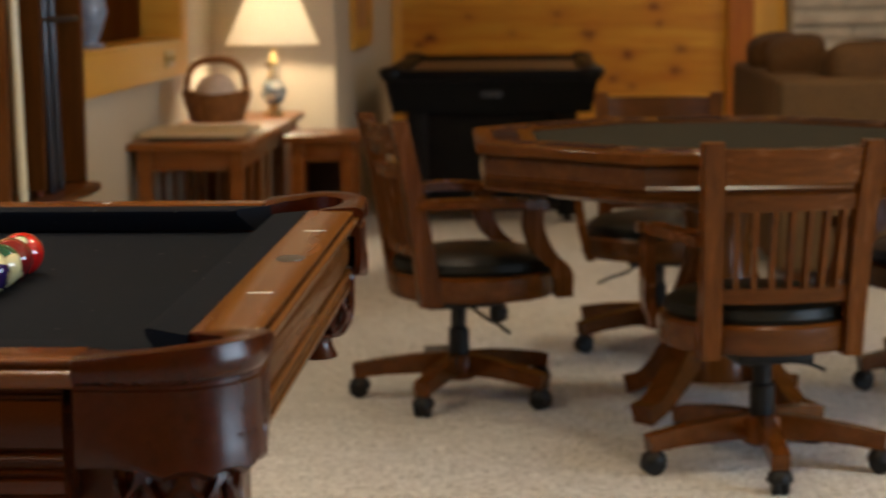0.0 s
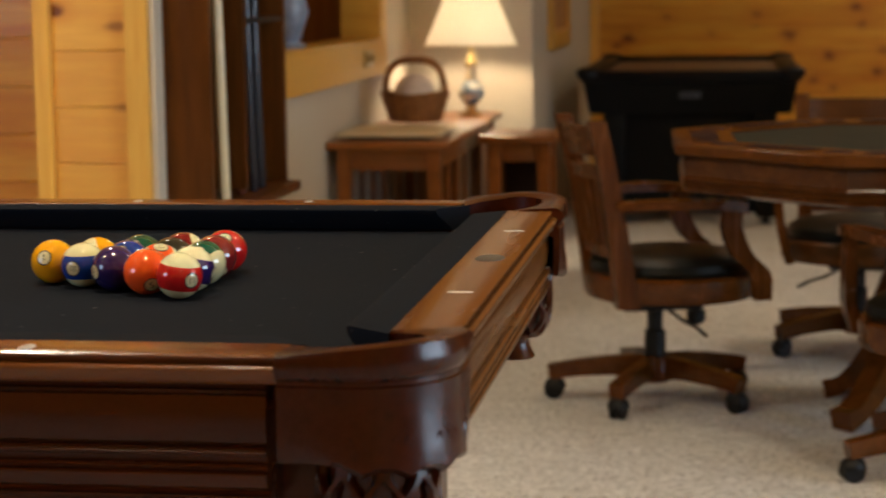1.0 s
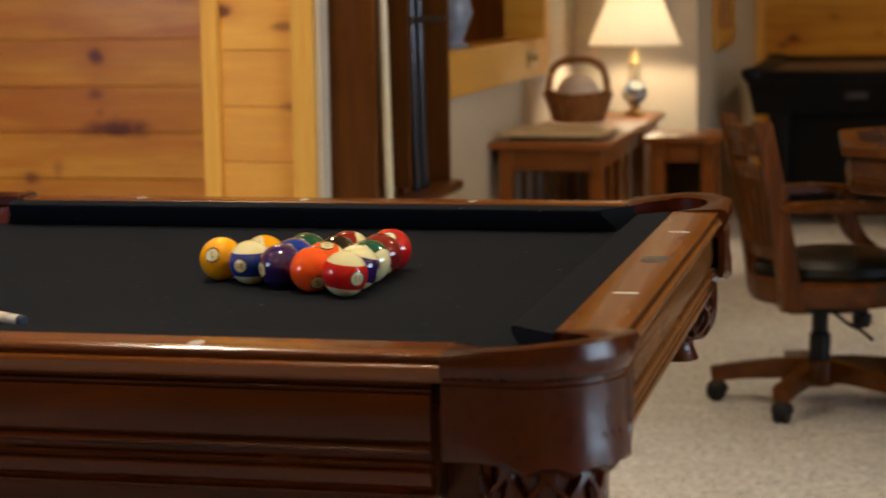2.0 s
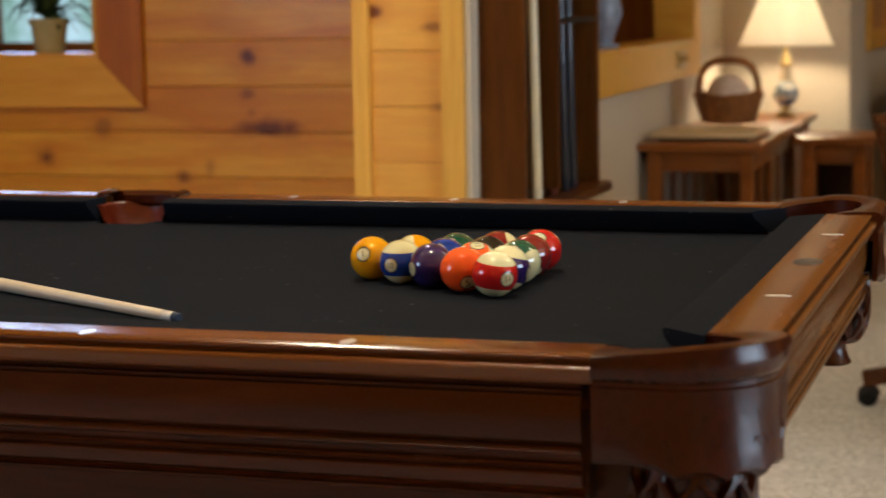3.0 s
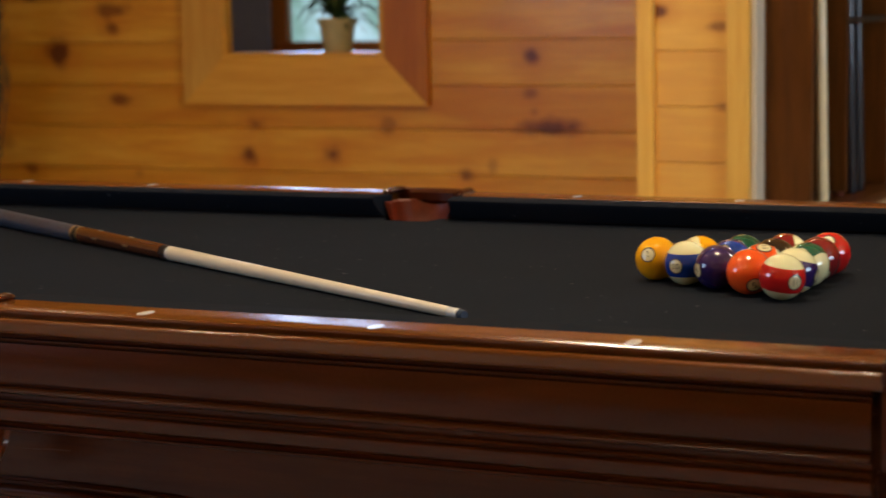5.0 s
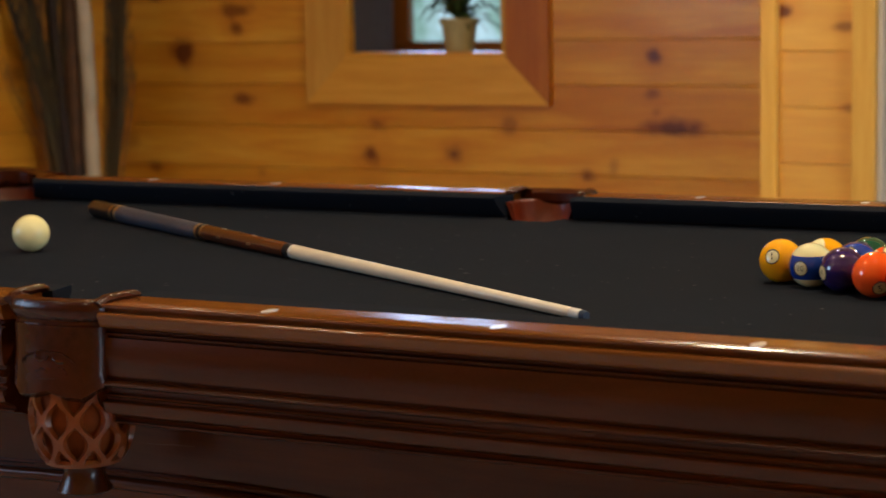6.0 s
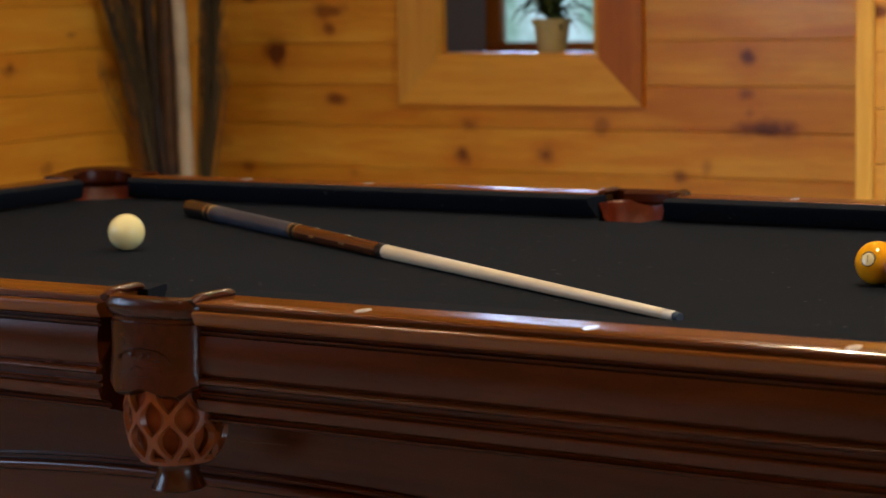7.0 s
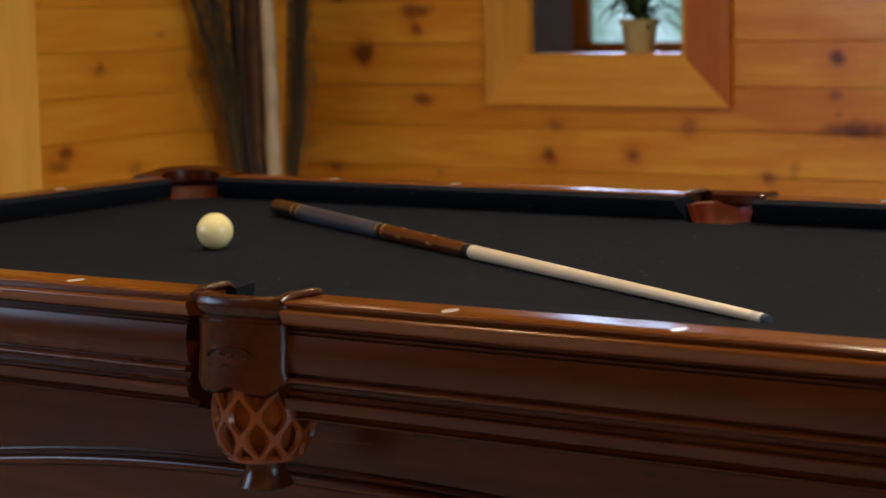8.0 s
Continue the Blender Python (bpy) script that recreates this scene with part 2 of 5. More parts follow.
LEATHER_RED = plain("oxblood_leather", (0.115, 0.016, 0.005), 0.34, 0, 0.1, 0.35, 60, 0.5)
LEATHER_TAN = plain("tan_leather_net", (0.17, 0.037, 0.0055), 0.3, 0, 0.1, 0.3, 120, 0.25)
BLACK_LEATHER = plain("black_leather", (0.008, 0.0085, 0.0065), 0.40, 0, 0.0, 0.3, 110, 0.3, 0.2)
# dark colour that stands for the shaded depth of cup wells and trays
PAINTED_DEPTH = plain("painted_depth", (0.030, 0.010, 0.005), 0.85, 0, 0, 0.2, 40, 0.1, 0.1)
BLACK_PLASTIC = plain("black_plastic", (0.008, 0.008, 0.0085), 0.45, 0, 0, 0.2, 60, 0.08, 0.25)
BLACK_METAL = plain("black_metal", (0.010, 0.0105, 0.011), 0.4, 0.3, 0, 0.2, 60, 0.05, 0.3)
BLACK_LAMINATE = plain("black_laminate", (0.005, 0.0054, 0.006), 0.45, 0, 0.0, 0.25, 25, 0.1, 0.12)
PEARL = plain("pearl_inlay", (0.72, 0.70, 0.64), 0.25, 0, 0.4, 0.1, 200, 0.02)
STEEL = plain("tarnished_steel", (0.16, 0.16, 0.15), 0.4, 0.9, 0, 0.1, 90, 0.05)
BRASS = plain("brass", (0.50, 0.37, 0.17), 0.35, 1.0, 0, 0.1, 60, 0.03)
DRYWALL = plain("beige_plaster", (0.54, 0.475, 0.365), 0.85, 0, 0, 0.04, 55, 0.12, 0.2)
WHITE_METAL = plain("white_enamel", (0.78, 0.76, 0.71), 0.5, 0, 0, 0.04, 40, 0.05, 0.3)
CARPET = carpet_material()


# ---------------------------------------------------------------- building helpers
def mesh_of(bm, name, material, smooth=True):
    me = bpy.data.meshes.new(name)
    bmesh.ops.recalc_face_normals(bm, faces=bm.faces[:])
    bm.to_mesh(me)
    bm.free()
    me.materials.append(material)
    if smooth:
        me.polygons.foreach_set("use_smooth", [True] * len(me.polygons))
        me.set_sharp_from_angle(angle=radians(38))
    return me


def part(name, bm, material, parent=None, label="", smooth=True):
    ob = new(name, mesh_of(bm, name, material, smooth))
    if parent is not None:
        ob.parent = parent
    if label:
        ob["label"] = label
    return ob


def thing(name, label, category, m=None, group="", kind=""):
    ob = tagged(new(name), label, category, group, kind)
    ob.empty_display_size = 0.05
    if m is not None:
        ob.matrix_basis = m
    return ob


def box(x0, x1, y0, y1, z0, z1, bevel=0.0, bm=None, seg=2):
    own = bmesh.new()
    bmesh.ops.create_cube(own, size=1, matrix=Matrix.LocRotScale(((x0 + x1) / 2, (y0 + y1) / 2, (z0 + z1) / 2), None, (abs(x1 - x0), abs(y1 - y0), abs(z1 - z0))))
    if bevel:
        bmesh.ops.bevel(own, geom=own.edges[:], offset=bevel, segments=seg, affect="EDGES", profile=0.6)
    if bm is None:
        return own
    join(bm, own)
    return bm


def join(bm, other, m=None):
    if m is not None:
        bmesh.ops.transform(other, matrix=m, verts=other.verts[:])
    tmp = bpy.data.meshes.new("tmp")
    other.to_mesh(tmp)
    other.free()
    bm.from_mesh(tmp)
    bpy.data.meshes.remove(tmp)
    return bm


def lathe(profile, n=24, bm=None, m=None):
    """A turned body from (radius, height) pairs, closed at both ends."""
    own = bmesh.new()
    rings = []
    for r, z in profile:
        rings.append([own.verts.new((r * math.cos(2 * math.pi * i / n), r * math.sin(2 * math.pi * i / n), z)) for i in range(n)])
    for a, b in zip(rings, rings[1:]):
        for i in range(n):
            own.faces.new((a[i], a[(i + 1) % n], b[(i + 1) % n], b[i]))
    own.faces.new(rings[0])
    own.faces.new(rings[-1])
    if bm is None:
        if m is not None:
            bmesh.ops.transform(own, matrix=m, verts=own.verts[:])
        return own
    return join(bm, own, m)


def sweep(sections, closed=False, bm=None):
    """Skin a run of equal closed outlines (lists of points)."""
    own = bm if bm is not None else bmesh.new()
    rings = [[own.verts.new(p) for p in s] for s in sections]
    k = len(rings[0])
    pairs = list(zip(rings, rings[1:])) + ([(rings[-1], rings[0])] if closed else [])
    for a, b in pairs:
        for i in range(k):
            own.faces.new((a[i], a[(i + 1) % k], b[(i + 1) % k], b[i]))
    if not closed:
        own.faces.new(rings[0])
        own.faces.new(rings[-1])
    return own


def tube(points, radius, n=8, bm=None, closed=False, flat=1.0):
    """A round rod along points; radius may be a list; flat squeezes it upright."""
    pts = [Vector(p) for p in points]
    rad = radius if isinstance(radius, (list, tuple)) else [radius] * len(pts)
    sections = []
    for i, p in enumerate(pts):
        a = pts[i - 1] if i or closed else p
        b = pts[(i + 1) % len(pts)] if i + 1 < len(pts) or closed else p
        d = (b - a).normalized()
        up = Vector((0, 0, 1)) if abs(d.z) < 0.95 else Vector((0, 1, 0))
        s = d.cross(up).normalized()
        u = s.cross(d)
        sections.append([p + (s * math.cos(2 * math.pi * j / n) + u * math.sin(2 * math.pi * j / n) * flat) * rad[i] for j in range(n)])
    return sweep(sections, closed, bm)


def strip(points, width, thick, bm=None):
    """A flat bar of rectangular section that bends along points in one upright plane; width is measured across that plane."""
    pts = [Vector(p) for p in points]
    run = (pts[-1] - pts[0])
    flatdir = Vector((run.x, run.y, 0))
    side = Vector((-flatdir.y, flatdir.x, 0)).normalized() if flatdir.length > 1e-6 else Vector((1, 0, 0))
    sections = []
    for i, p in enumerate(pts):
        d = (pts[min(i + 1, len(pts) - 1)] - pts[max(i - 1, 0)]).normalized()
        n = side.cross(d).normalized()
        w = width[i] if isinstance(width, (list, tuple)) else width
        h = thick[i] if isinstance(thick, (list, tuple)) else thick
        sections.append([p + side * w / 2 + n * h / 2, p - side * w / 2 + n * h / 2, p - side * w / 2 - n * h / 2, p + side * w / 2 - n * h / 2])
    return sweep(sections, bm=bm)


def soften(bm, offset=0.003, seg=2, angle=30):
    edges = [e for e in bm.edges if len(e.link_faces) == 2 and e.calc_face_angle(0) > radians(angle)]
    bmesh.ops.bevel(bm, geom=edges, offset=offset, segments=seg, affect="EDGES", profile=0.6, clamp_overlap=True)
    return bm


def curve_points(ctrl, n=12):
    """Smooth points through control points (Catmull-Rom)."""
    c = [Vector(p) for p in ctrl]
    c = [c[0] * 2 - c[1]] + c + [c[-1] * 2 - c[-2]]
    out = []
    for i in range(1, len(c) - 2):
        for k in range(n):
            t = k / n
            out.append(0.5 * ((2 * c[i]) + (c[i + 1] - c[i - 1]) * t + (2 * c[i - 1] - 5 * c[i] + 4 * c[i + 1] - c[i + 2]) * t * t + (3 * c[i] - c[i - 1] - 3 * c[i + 1] + c[i + 2]) * t ** 3))
    return out + [c[-2]]


def structure(name, bm, material, label, category):
    return tagged(part(name, bm, material, None, "", False), label, category, kind="structure")


# ---------------------------------------------------------------- the setting
TOP = 2.6
structure("floor", box(-4.8, 6.2, -4.7, 12.2, -0.08, 0.0), CARPET, "beige speckled loop carpet over the whole floor", "floor")
# ceiling is unseen; its pine colour is chosen to dim and warm the bounce
structure("ceiling", box(-4.8, 6.2, -4.7, 12.2, TOP, TOP + 0.1), pine("ceiling_bounce_pine"), "unseen pine-coloured ceiling with recessed lamps", "ceiling")


def wall_with_hole(along, a0, a1, b0, b1, h0=0, h1=0, u0=0, u1=0):
    """An upright slab along x or y, a0..a1 long and b0..b1 thick, with one opening u0..u1 by h0..h1."""
    bm = bmesh.new()
    pieces = [(a0, a1, 0, TOP)] if not u1 > u0 else [(a0, u0, 0, TOP), (u1, a1, 0, TOP), (u0, u1, 0, h0), (u0, u1, h1, TOP)]
    for p0, p1, z0, z1 in pieces:
        if along == "x":
            box(p0, p1, b0, b1, z0, z1, bm=bm)
        else:
            box(b0, b1, p0, p1, z0, z1, bm=bm)
    return bm


BIG_Y, JUT_Y, WHITE_X, LAMP_Y, BACK_Y, LEFT_X = 3.2, 2.34, 0.10, 6.33, 10.0, -2.92
WIN = (-1.932, -1.343, 0.948, 1.95)
wall_north = structure("wall_north", wall_with_hole("x", LEFT_X - 0.1, -0.06, BIG_Y + 0.02, BIG_Y + 0.14, WIN[2], WIN[3], WIN[0] - 0.12, WIN[1]), PINE_TRIM_X, "pine boarded wall with a cased opening", "wall")
wall_jut = structure("wall_jut", box(-0.165, WHITE_X - 0.012, JUT_Y + 0.02, BIG_Y + 0.02, 0, TOP), PINE_TRIM_X, "projecting wall end clad in pine boards", "wall")
SIDE_WIN = (3.3, 5.47, 0.922, 1.95)
bm = wall_with_hole("y", BIG_Y + 0.02, LAMP_Y + 0.1, WHITE_X - 0.12, WHITE_X, SIDE_WIN[2], SIDE_WIN[3], SIDE_WIN[0], SIDE_WIN[1])
box(WHITE_X - 0.012, WHITE_X, JUT_Y - 0.004, BIG_Y + 0.02, 0, TOP, bm=bm)
wall_white = structure("wall_east", bm, DRYWALL, "beige painted plaster wall with a pine-cased opening", "wall")
structure("wall_alcove", box(WHITE_X, 0.645, LAMP_Y, LAMP_Y + 0.12, 0, TOP), DRYWALL, "beige painted plaster wall behind the lamp", "wall")
structure("wall_recess", box(0.525, 0.645, LAMP_Y + 0.12, BACK_Y, 0, TOP), DRYWALL, "beige painted plaster wall running back to the pine wall", "wall")
wall_back = structure("wall_back", box(0.525, 6.1, BACK_Y + 0.02, BACK_Y + 0.14, 0, TOP), PINE_TRIM_X, "pine boarded wall at the far end", "wall")
wall_left = structure("wall_west", wall_with_hole("y", -4.6, BIG_Y + 0.02, LEFT_X - 0.12, LEFT_X - 0.02, 0.95, 2.05, -2.95, -1.65), PINE_TRIM_X, "pine boarded side wall with a window", "wall")
# two unseen walls, pine coloured so that reflections come back warm
structure("wall_right", wall_with_hole("y", -4.6, BACK_Y + 0.02, 6.0, 6.1, 0.1, 2.2, -1.75, 0.95), pine("closing_wall_pine_side", axis="y"), "unseen pine-coloured wall with wide glass doors", "wall")
structure("wall_south", box(-3.0, 6.0, -4.6, -4.5, 0, TOP), pine("closing_wall_pine"), "unseen pine-coloured wall added to close the room", "wall")
# the side room behind the opening
bm = box(-4.6, -3.485, 6.2, 6.3, 0, TOP)
for x0, x1, z0, z1 in ((-2.685, WHITE_X - 0.12, 0, TOP), (-3.485, -2.685, 0, 0.84), (-3.485, -2.685, 2.29, TOP)):
    box(x0, x1, 6.2, 6.3, z0, z1, bm=bm)
structure("wall_porch", bm, plain("grey_porch_wall", (0.26, 0.25, 0.27), 0.8, 0, 0, 0.08, 20, 0.1), "grey porch wall with a window", "wall")
structure("wall_porch_side", box(-4.7, -4.6, BIG_Y + 0.02, 6.3, 0, TOP), PINE_RED, "brown wooden side wall of the porch room", "wall")
structure("wall_porch_front", box(-4.6, LEFT_X - 0.1, BIG_Y + 0.02, BIG_Y + 0.14, 0, TOP), PINE_TRIM_X, "pine wall closing the porch room", "wall")
structure("backdrop", box(-14, 5, 14.0, 14.1, -1, 7), outdoors_material(), "blurred trees and pale sky outside", "backdrop")

RND = random.Random(7)
# large knots: along the wall, height, half length, half height, depth of colour
KNOTS_NORTH = [(-0.853, 0.947, 0.039, 0.035, 0.95), (-2.593, 0.969, 0.056, 0.06, 0.9), (-2.361, 1.108, 0.095, 0.033, 0.7), (-2.367, 1.047, 0.033, 0.029, 0.7), (-2.356, 0.808, 0.059, 0.029, 0.75), (-1.823, 0.731, 0.046, 0.039, 0.6), (-1.342, 0.732, 0.034, 0.04, 0.45), (-1.853, 0.63, 0.046, 0.046, 0.85), (-1.547, 0.638, 0.038, 0.031, 0.8), (-1.077, 0.582, 0.033, 0.026, 0.7), (-0.854, 0.836, 0.035, 0.023, 0.6), (-0.845, 0.78, 0.023, 0.023, 0.4), (-0.782, 0.730, 0.16, 0.040, 0.95), (-2.722, 0.573, 0.038, 0.026, 0.6), (-2.857, 0.656, 0.069, 0.069, 0.35), (-2.281, 0.563, 0.029, 0.022, 0.3), (-0.988, 0.611, 0.023, 0.039, 0.3)]
KNOTS_JUT = [(-0.153, 1.088, 0.032, 0.022, 0.9), (0.002, 1.049, 0.043, 0.016, 0.6), (0.022, 0.85, 0.038, 0.019, 0.5)]
KNOTS_LEFT = [(2.233, 0.949, 0.053, 0.03, 0.85), (2.063, 0.693, 0.047, 0.03, 0.8), (2.031, 0.652, 0.073, 0.027, 0.55), (2.378, 0.622, 0.044, 0.031, 0.4), (2.716, 0.915, 0.08, 0.043, 0.5)]
PINE_NORTH = pine("knotty_pine_boards", KNOTS_NORTH)
PINE_JUT = pine("knotty_pine_boards_pale", KNOTS_JUT, pale=0.3)
KNOTS_BACK = [(0.881, 0.807, 0.065, 0.048, 0.85), (0.814, 0.766, 0.042, 0.03, 0.6), (1.863, 0.819, 0.059, 0.047, 0.8), (2.096, 0.692, 0.053, 0.042, 0.75), (2.013, 0.547, 0.042, 0.036, 0.6), (2.29, 0.885, 0.047, 0.036, 0.6), (2.396, 0.593, 0.053, 0.036, 0.7), (2.262, 0.989, 0.053, 0.035, 0.7), (2.132, 0.504, 0.048, 0.03, 0.5), (2.43, 0.724, 0.047, 0.036, 0.6), (1.382, 0.831, 0.042, 0.03, 0.4), (1.661, 0.95, 0.047, 0.03, 0.5), (1.12, 0.937, 0.042, 0.03, 0.4)]
PINE_BACK = pine("knotty_pine_boards_far", KNOTS_BACK)
# deep orange blend paints the corner's dimmer, warmer light into the side boards
PINE_LEFT_DIMMED = pine("knotty_pine_boards_dimmed", KNOTS_LEFT, axis="y", pale=0.3, blend=(0.60, 0.215, 0.012))


def boards(parent, along, a0, a1, face, out, first, pitch, material, holes=(), ends=(1.7, 2.6), top=TOP):
    """Horizontal tongue-and-groove boards with bevelled edges, each a piece of its own."""
    z = first
    while z < top:
        z0, z1 = max(z, 0.0), min(z + pitch, top)
        z += pitch
        if z1 - z0 < 0.02:
            continue
        spans = [(a0, a1)]
        for u0, u1, h0, h1 in holes:
            if z0 < h1 - 0.01 and z1 > h0 + 0.01:
                spans = [s for c0, c1 in spans for s in ((c0, min(c1, u0)), (max(c0, u1), c1)) if s[1] - s[0] > 0.01]
        for c0, c1 in spans:
            at = c0
            while at < c1 - 1e-6:
                end = min(c1, at + RND.uniform(*ends))
                if c1 - end < 0.4:
                    end = c1
                g = 0.0007
                lo, hi = sorted((face, face - out * 0.02))
                bm = box(at + g / 2, end - g / 2, lo, hi, z0 + g, z1 - g) if along == "x" else box(lo, hi, at + g / 2, end - g / 2, z0 + g, z1 - g)
                front = [e for e in bm.edges if all(abs((v.co.y if along == "x" else v.co.x) - face) < 1e-5 for v in e.verts)]
                bmesh.ops.bevel(bm, geom=front, offset=0.0018, segments=1, affect="EDGES")
                part("board", bm, material, parent, "", False)
                at = end


def casing(name, along, face, out, u0, u1, h0, h1, w, label, depth=0.14, red_side=True):
    """A mitred picture-frame casing round an opening, with jambs and sill."""
    t = thing(name, label, "window", kind="structure")

    def pt(u, h, d):
        return (u, face + out * d, h) if along == "x" else (face + out * d, u, h)

    def mitred(pts):
        b = bmesh.new()
        sections = []
        for d in (0.0005, 0.022):
            sections.append([pt(u, h, d) for u, h in pts])
        sweep(sections, bm=b)
        return soften(b, 0.004, 2)

    part("bottom_casing", mitred([(u0 - w, h0 - w), (u1 + w, h0 - w), (u1, h0), (u0, h0)]), PINE_TRIM_X, t)
    part("top_casing", mitred([(u0 - w, h1 + w), (u0, h1), (u1, h1), (u1 + w, h1 + w)]), PINE_TRIM_X, t)
    part("side_casing", mitred([(u0 - w, h0 - w), (u0, h0), (u0, h1), (u0 - w, h1 + w)]), PINE_TRIM, t)
    part("side_casing", mitred([(u1 + w, h0 - w), (u1 + w, h1 + w), (u1, h1), (u1, h0)]), PINE_RED if red_side else PINE_TRIM, t)
    inner = 0.016
    for n_, (p0, p1, q0, q1) in (("sill", (u0, u1, h0, h0 + inner)), ("head", (u0, u1, h1 - inner, h1)), ("jamb", (u0, u0 + inner, h0 + inner, h1 - inner)), ("jamb", (u1 - inner, u1, h0 + inner, h1 - inner))):
        f0, f1 = sorted((face + out * 0.02, face - out * (0.02 if n_ == "jamb" and p0 == u0 and along == "x" else depth)))
        b = box(p0, p1, f0, f1, q0, q1, 0.002) if along == "x" else box(f0, f1, p0, p1, q0, q1, 0.002)
        part(n_, b, PINE_TRIM_X, t)
    return t


casing("window_1", "x", BIG_Y, -1, WIN[0], WIN[1], WIN[2], WIN[3], 0.150, "interior opening with wide mitred pine casing")
casing("window_2", "y", WHITE_X, 1, SIDE_WIN[0], SIDE_WIN[1], SIDE_WIN[2], SIDE_WIN[3], 0.130, "interior opening with pale mitred pine casing", red_side=False)


def sash_window(name, m, w, h, label, fr=0.06, bar=True):
    t = thing(name, label, "window", m, kind="structure")
    for x0, x1, z0, z1 in ((-w / 2, w / 2, 0, fr), (-w / 2, w / 2, h - fr, h), (-w / 2, -w / 2 + fr, fr, h - fr), (w / 2 - fr, w / 2, fr, h - fr)) + (((-0.03, 0.03, fr, h - fr),) if bar else ()):
        part("window_frame", box(x0, x1, -0.03, 0.03, z0, z1, 0.004), PINE_RED, t)
    part("window_sill", box(-w / 2 - 0.05, w / 2 + 0.05, -0.11, -0.03, -0.03, 0.0, 0.005), PINE_RED, t)
    return t


sash_window("window_3", pose(-3.085, 6.25, 0.84), 0.80, 1.45, "brown wooden window looking out on trees", 0.085, False)
sash_window("window_4", pose(LEFT_X - 0.07, -2.3, 0.95, 0, 0, 90), 1.3, 1.1, "brown wooden window in the side wall")
sash_window("door_1", pose(6.05, -0.4, 0.1, 0, 0, -90), 2.7, 2.1, "wide glass doors in brown wooden frames")


def downlight(x, y):
    t = thing("downlight", "unseen white recessed ceiling lamp, switched on", "ceiling lamp", pose(x, y, TOP), "ceiling downlights")
    ring = []
    for k in range(28):
        a = 2 * math.pi * k / 28
        ring.append([(r * math.cos(a), r * math.sin(a), z) for r, z in ((0.075, -0.001), (0.095, -0.001), (0.093, -0.008), (0.078, -0.010))])
    part("trim_ring", sweep(ring, True), WHITE_METAL, t)
    part("lens", lathe([(0.074, -0.004), (0.074, -0.001)], 20), glow_material_lens, t)


glow_material_lens = glow_material("lamp_lens", (1.0, 0.85, 0.62), 4.0)
for x, y, power in DOWNLIGHTS:
    downlight(x, y)

door = thing("door_2", "closed orange-brown wooden door in the porch wall", "door", pose(-0.48, 6.2, 0), kind="structure")
part("panel", box(-0.40, 0.40, -0.045, -0.004, 0.01, 2.03, 0.004), PINE_RED, door)
for x0, x1, z0, z1 in ((-0.47, -0.405, 0, 2.1), (0.405, 0.455, 0, 2.1), (-0.405, 0.405, 2.04, 2.1)):
    part("door_frame", box(x0, x1, -0.03, -0.003, z0, z1, 0.004), PINE_TRIM, door)

# upright pine trims
for x0, x1, name in ((-0.205, -0.163, "trim"), (0.028, 0.087, "trim")):
    structure(name, box(x0, x1, JUT_Y - 0.022, JUT_Y + 0.0, 0, TOP, 0.004), PINE_TRIM, "upright pale pine corner trim", "trim")
structure("trim", box(LEFT_X, LEFT_X + 0.022, 1.74, 1.935, 0, TOP, 0.004), PINE_TRIM, "wide upright pale pine trim on the side wall", "trim")
structure("trim", box(2.705, 2.865, BACK_Y - 0.10, BACK_Y, 0, TOP, 0.01), PINE_RED, "dark stained pine post on the far wall", "trim")
structure("trim", box(0.645, 0.70, BACK_Y - 0.03, BACK_Y, 0, TOP, 0.006), PINE_TRIM, "pale pine corner trim on the far wall", "trim")
structure("trim", box(2.865, 3.065, BACK_Y - 0.03, BACK_Y, 0, TOP, 0.005), PINE_TRIM, "pale pine trim beside the stone chimney", "trim")


# ---------------------------------------------------------------- the pool table
S = 0.2794
NX, NY = 4 * S, 2 * S
BED, RT = 0.762, 0.800
table = thing("pool_table", "mahogany pool table with black cloth and leather drop pockets", "pool table", pose(0, 0, 0))

# cloth-covered slate with notches for the pockets
outline = []
for sx, sy in ((1, -1), (1, 1), (-1, 1), (-1, -1)):
    ex, ey, c = sx * (NX + 0.045), sy * (NY + 0.045), 0.115
    pair = [(ex - sx * c, ey), (ex, ey - sy * c)]
    outline += pair if sx * sy < 0 else pair[::-1]
outline.insert(4, (0.055, NY + 0.045)), outline.insert(5, (0.046, NY - 0.010)), outline.insert(6, (-0.034, NY - 0.010)), outline.insert(7, (-0.055, NY + 0.045))
outline += [(-0.055, -NY - 0.045), (-0.04, -NY - 0.008), (0.04, -NY - 0.008), (0.055, -NY - 0.045)]
bm = sweep([[(x, y, z) for x, y in outline] for z in (BED - 0.028, BED)])
part("bed", bm, FELT, table, "black worsted cloth", False)

CUSHION = [(0.0, 0.797), (0.004, 0.7995), (0.051, 0.7995), (0.051, 0.7645), (0.026, 0.7645), (0.002, 0.790)]
RAILWOOD = [(0.050, 0.7985), (0.053, 0.8005), (0.1186, 0.8005), (0.1194, 0.8000), (0.1196, 0.7990), (0.1190, 0.7968), (0.1135, 0.7962), (0.1128, 0.7920), (0.1215, 0.7916), (0.1246, 0.7908),
            (0.1262, 0.7893), (0.1266, 0.7875), (0.1258, 0.7850), (0.1232, 0.7795), (0.1205, 0.7748), (0.1190, 0.7740), (0.1165, 0.7738), (0.1080, 0.7736), (0.050, 0.7640)]
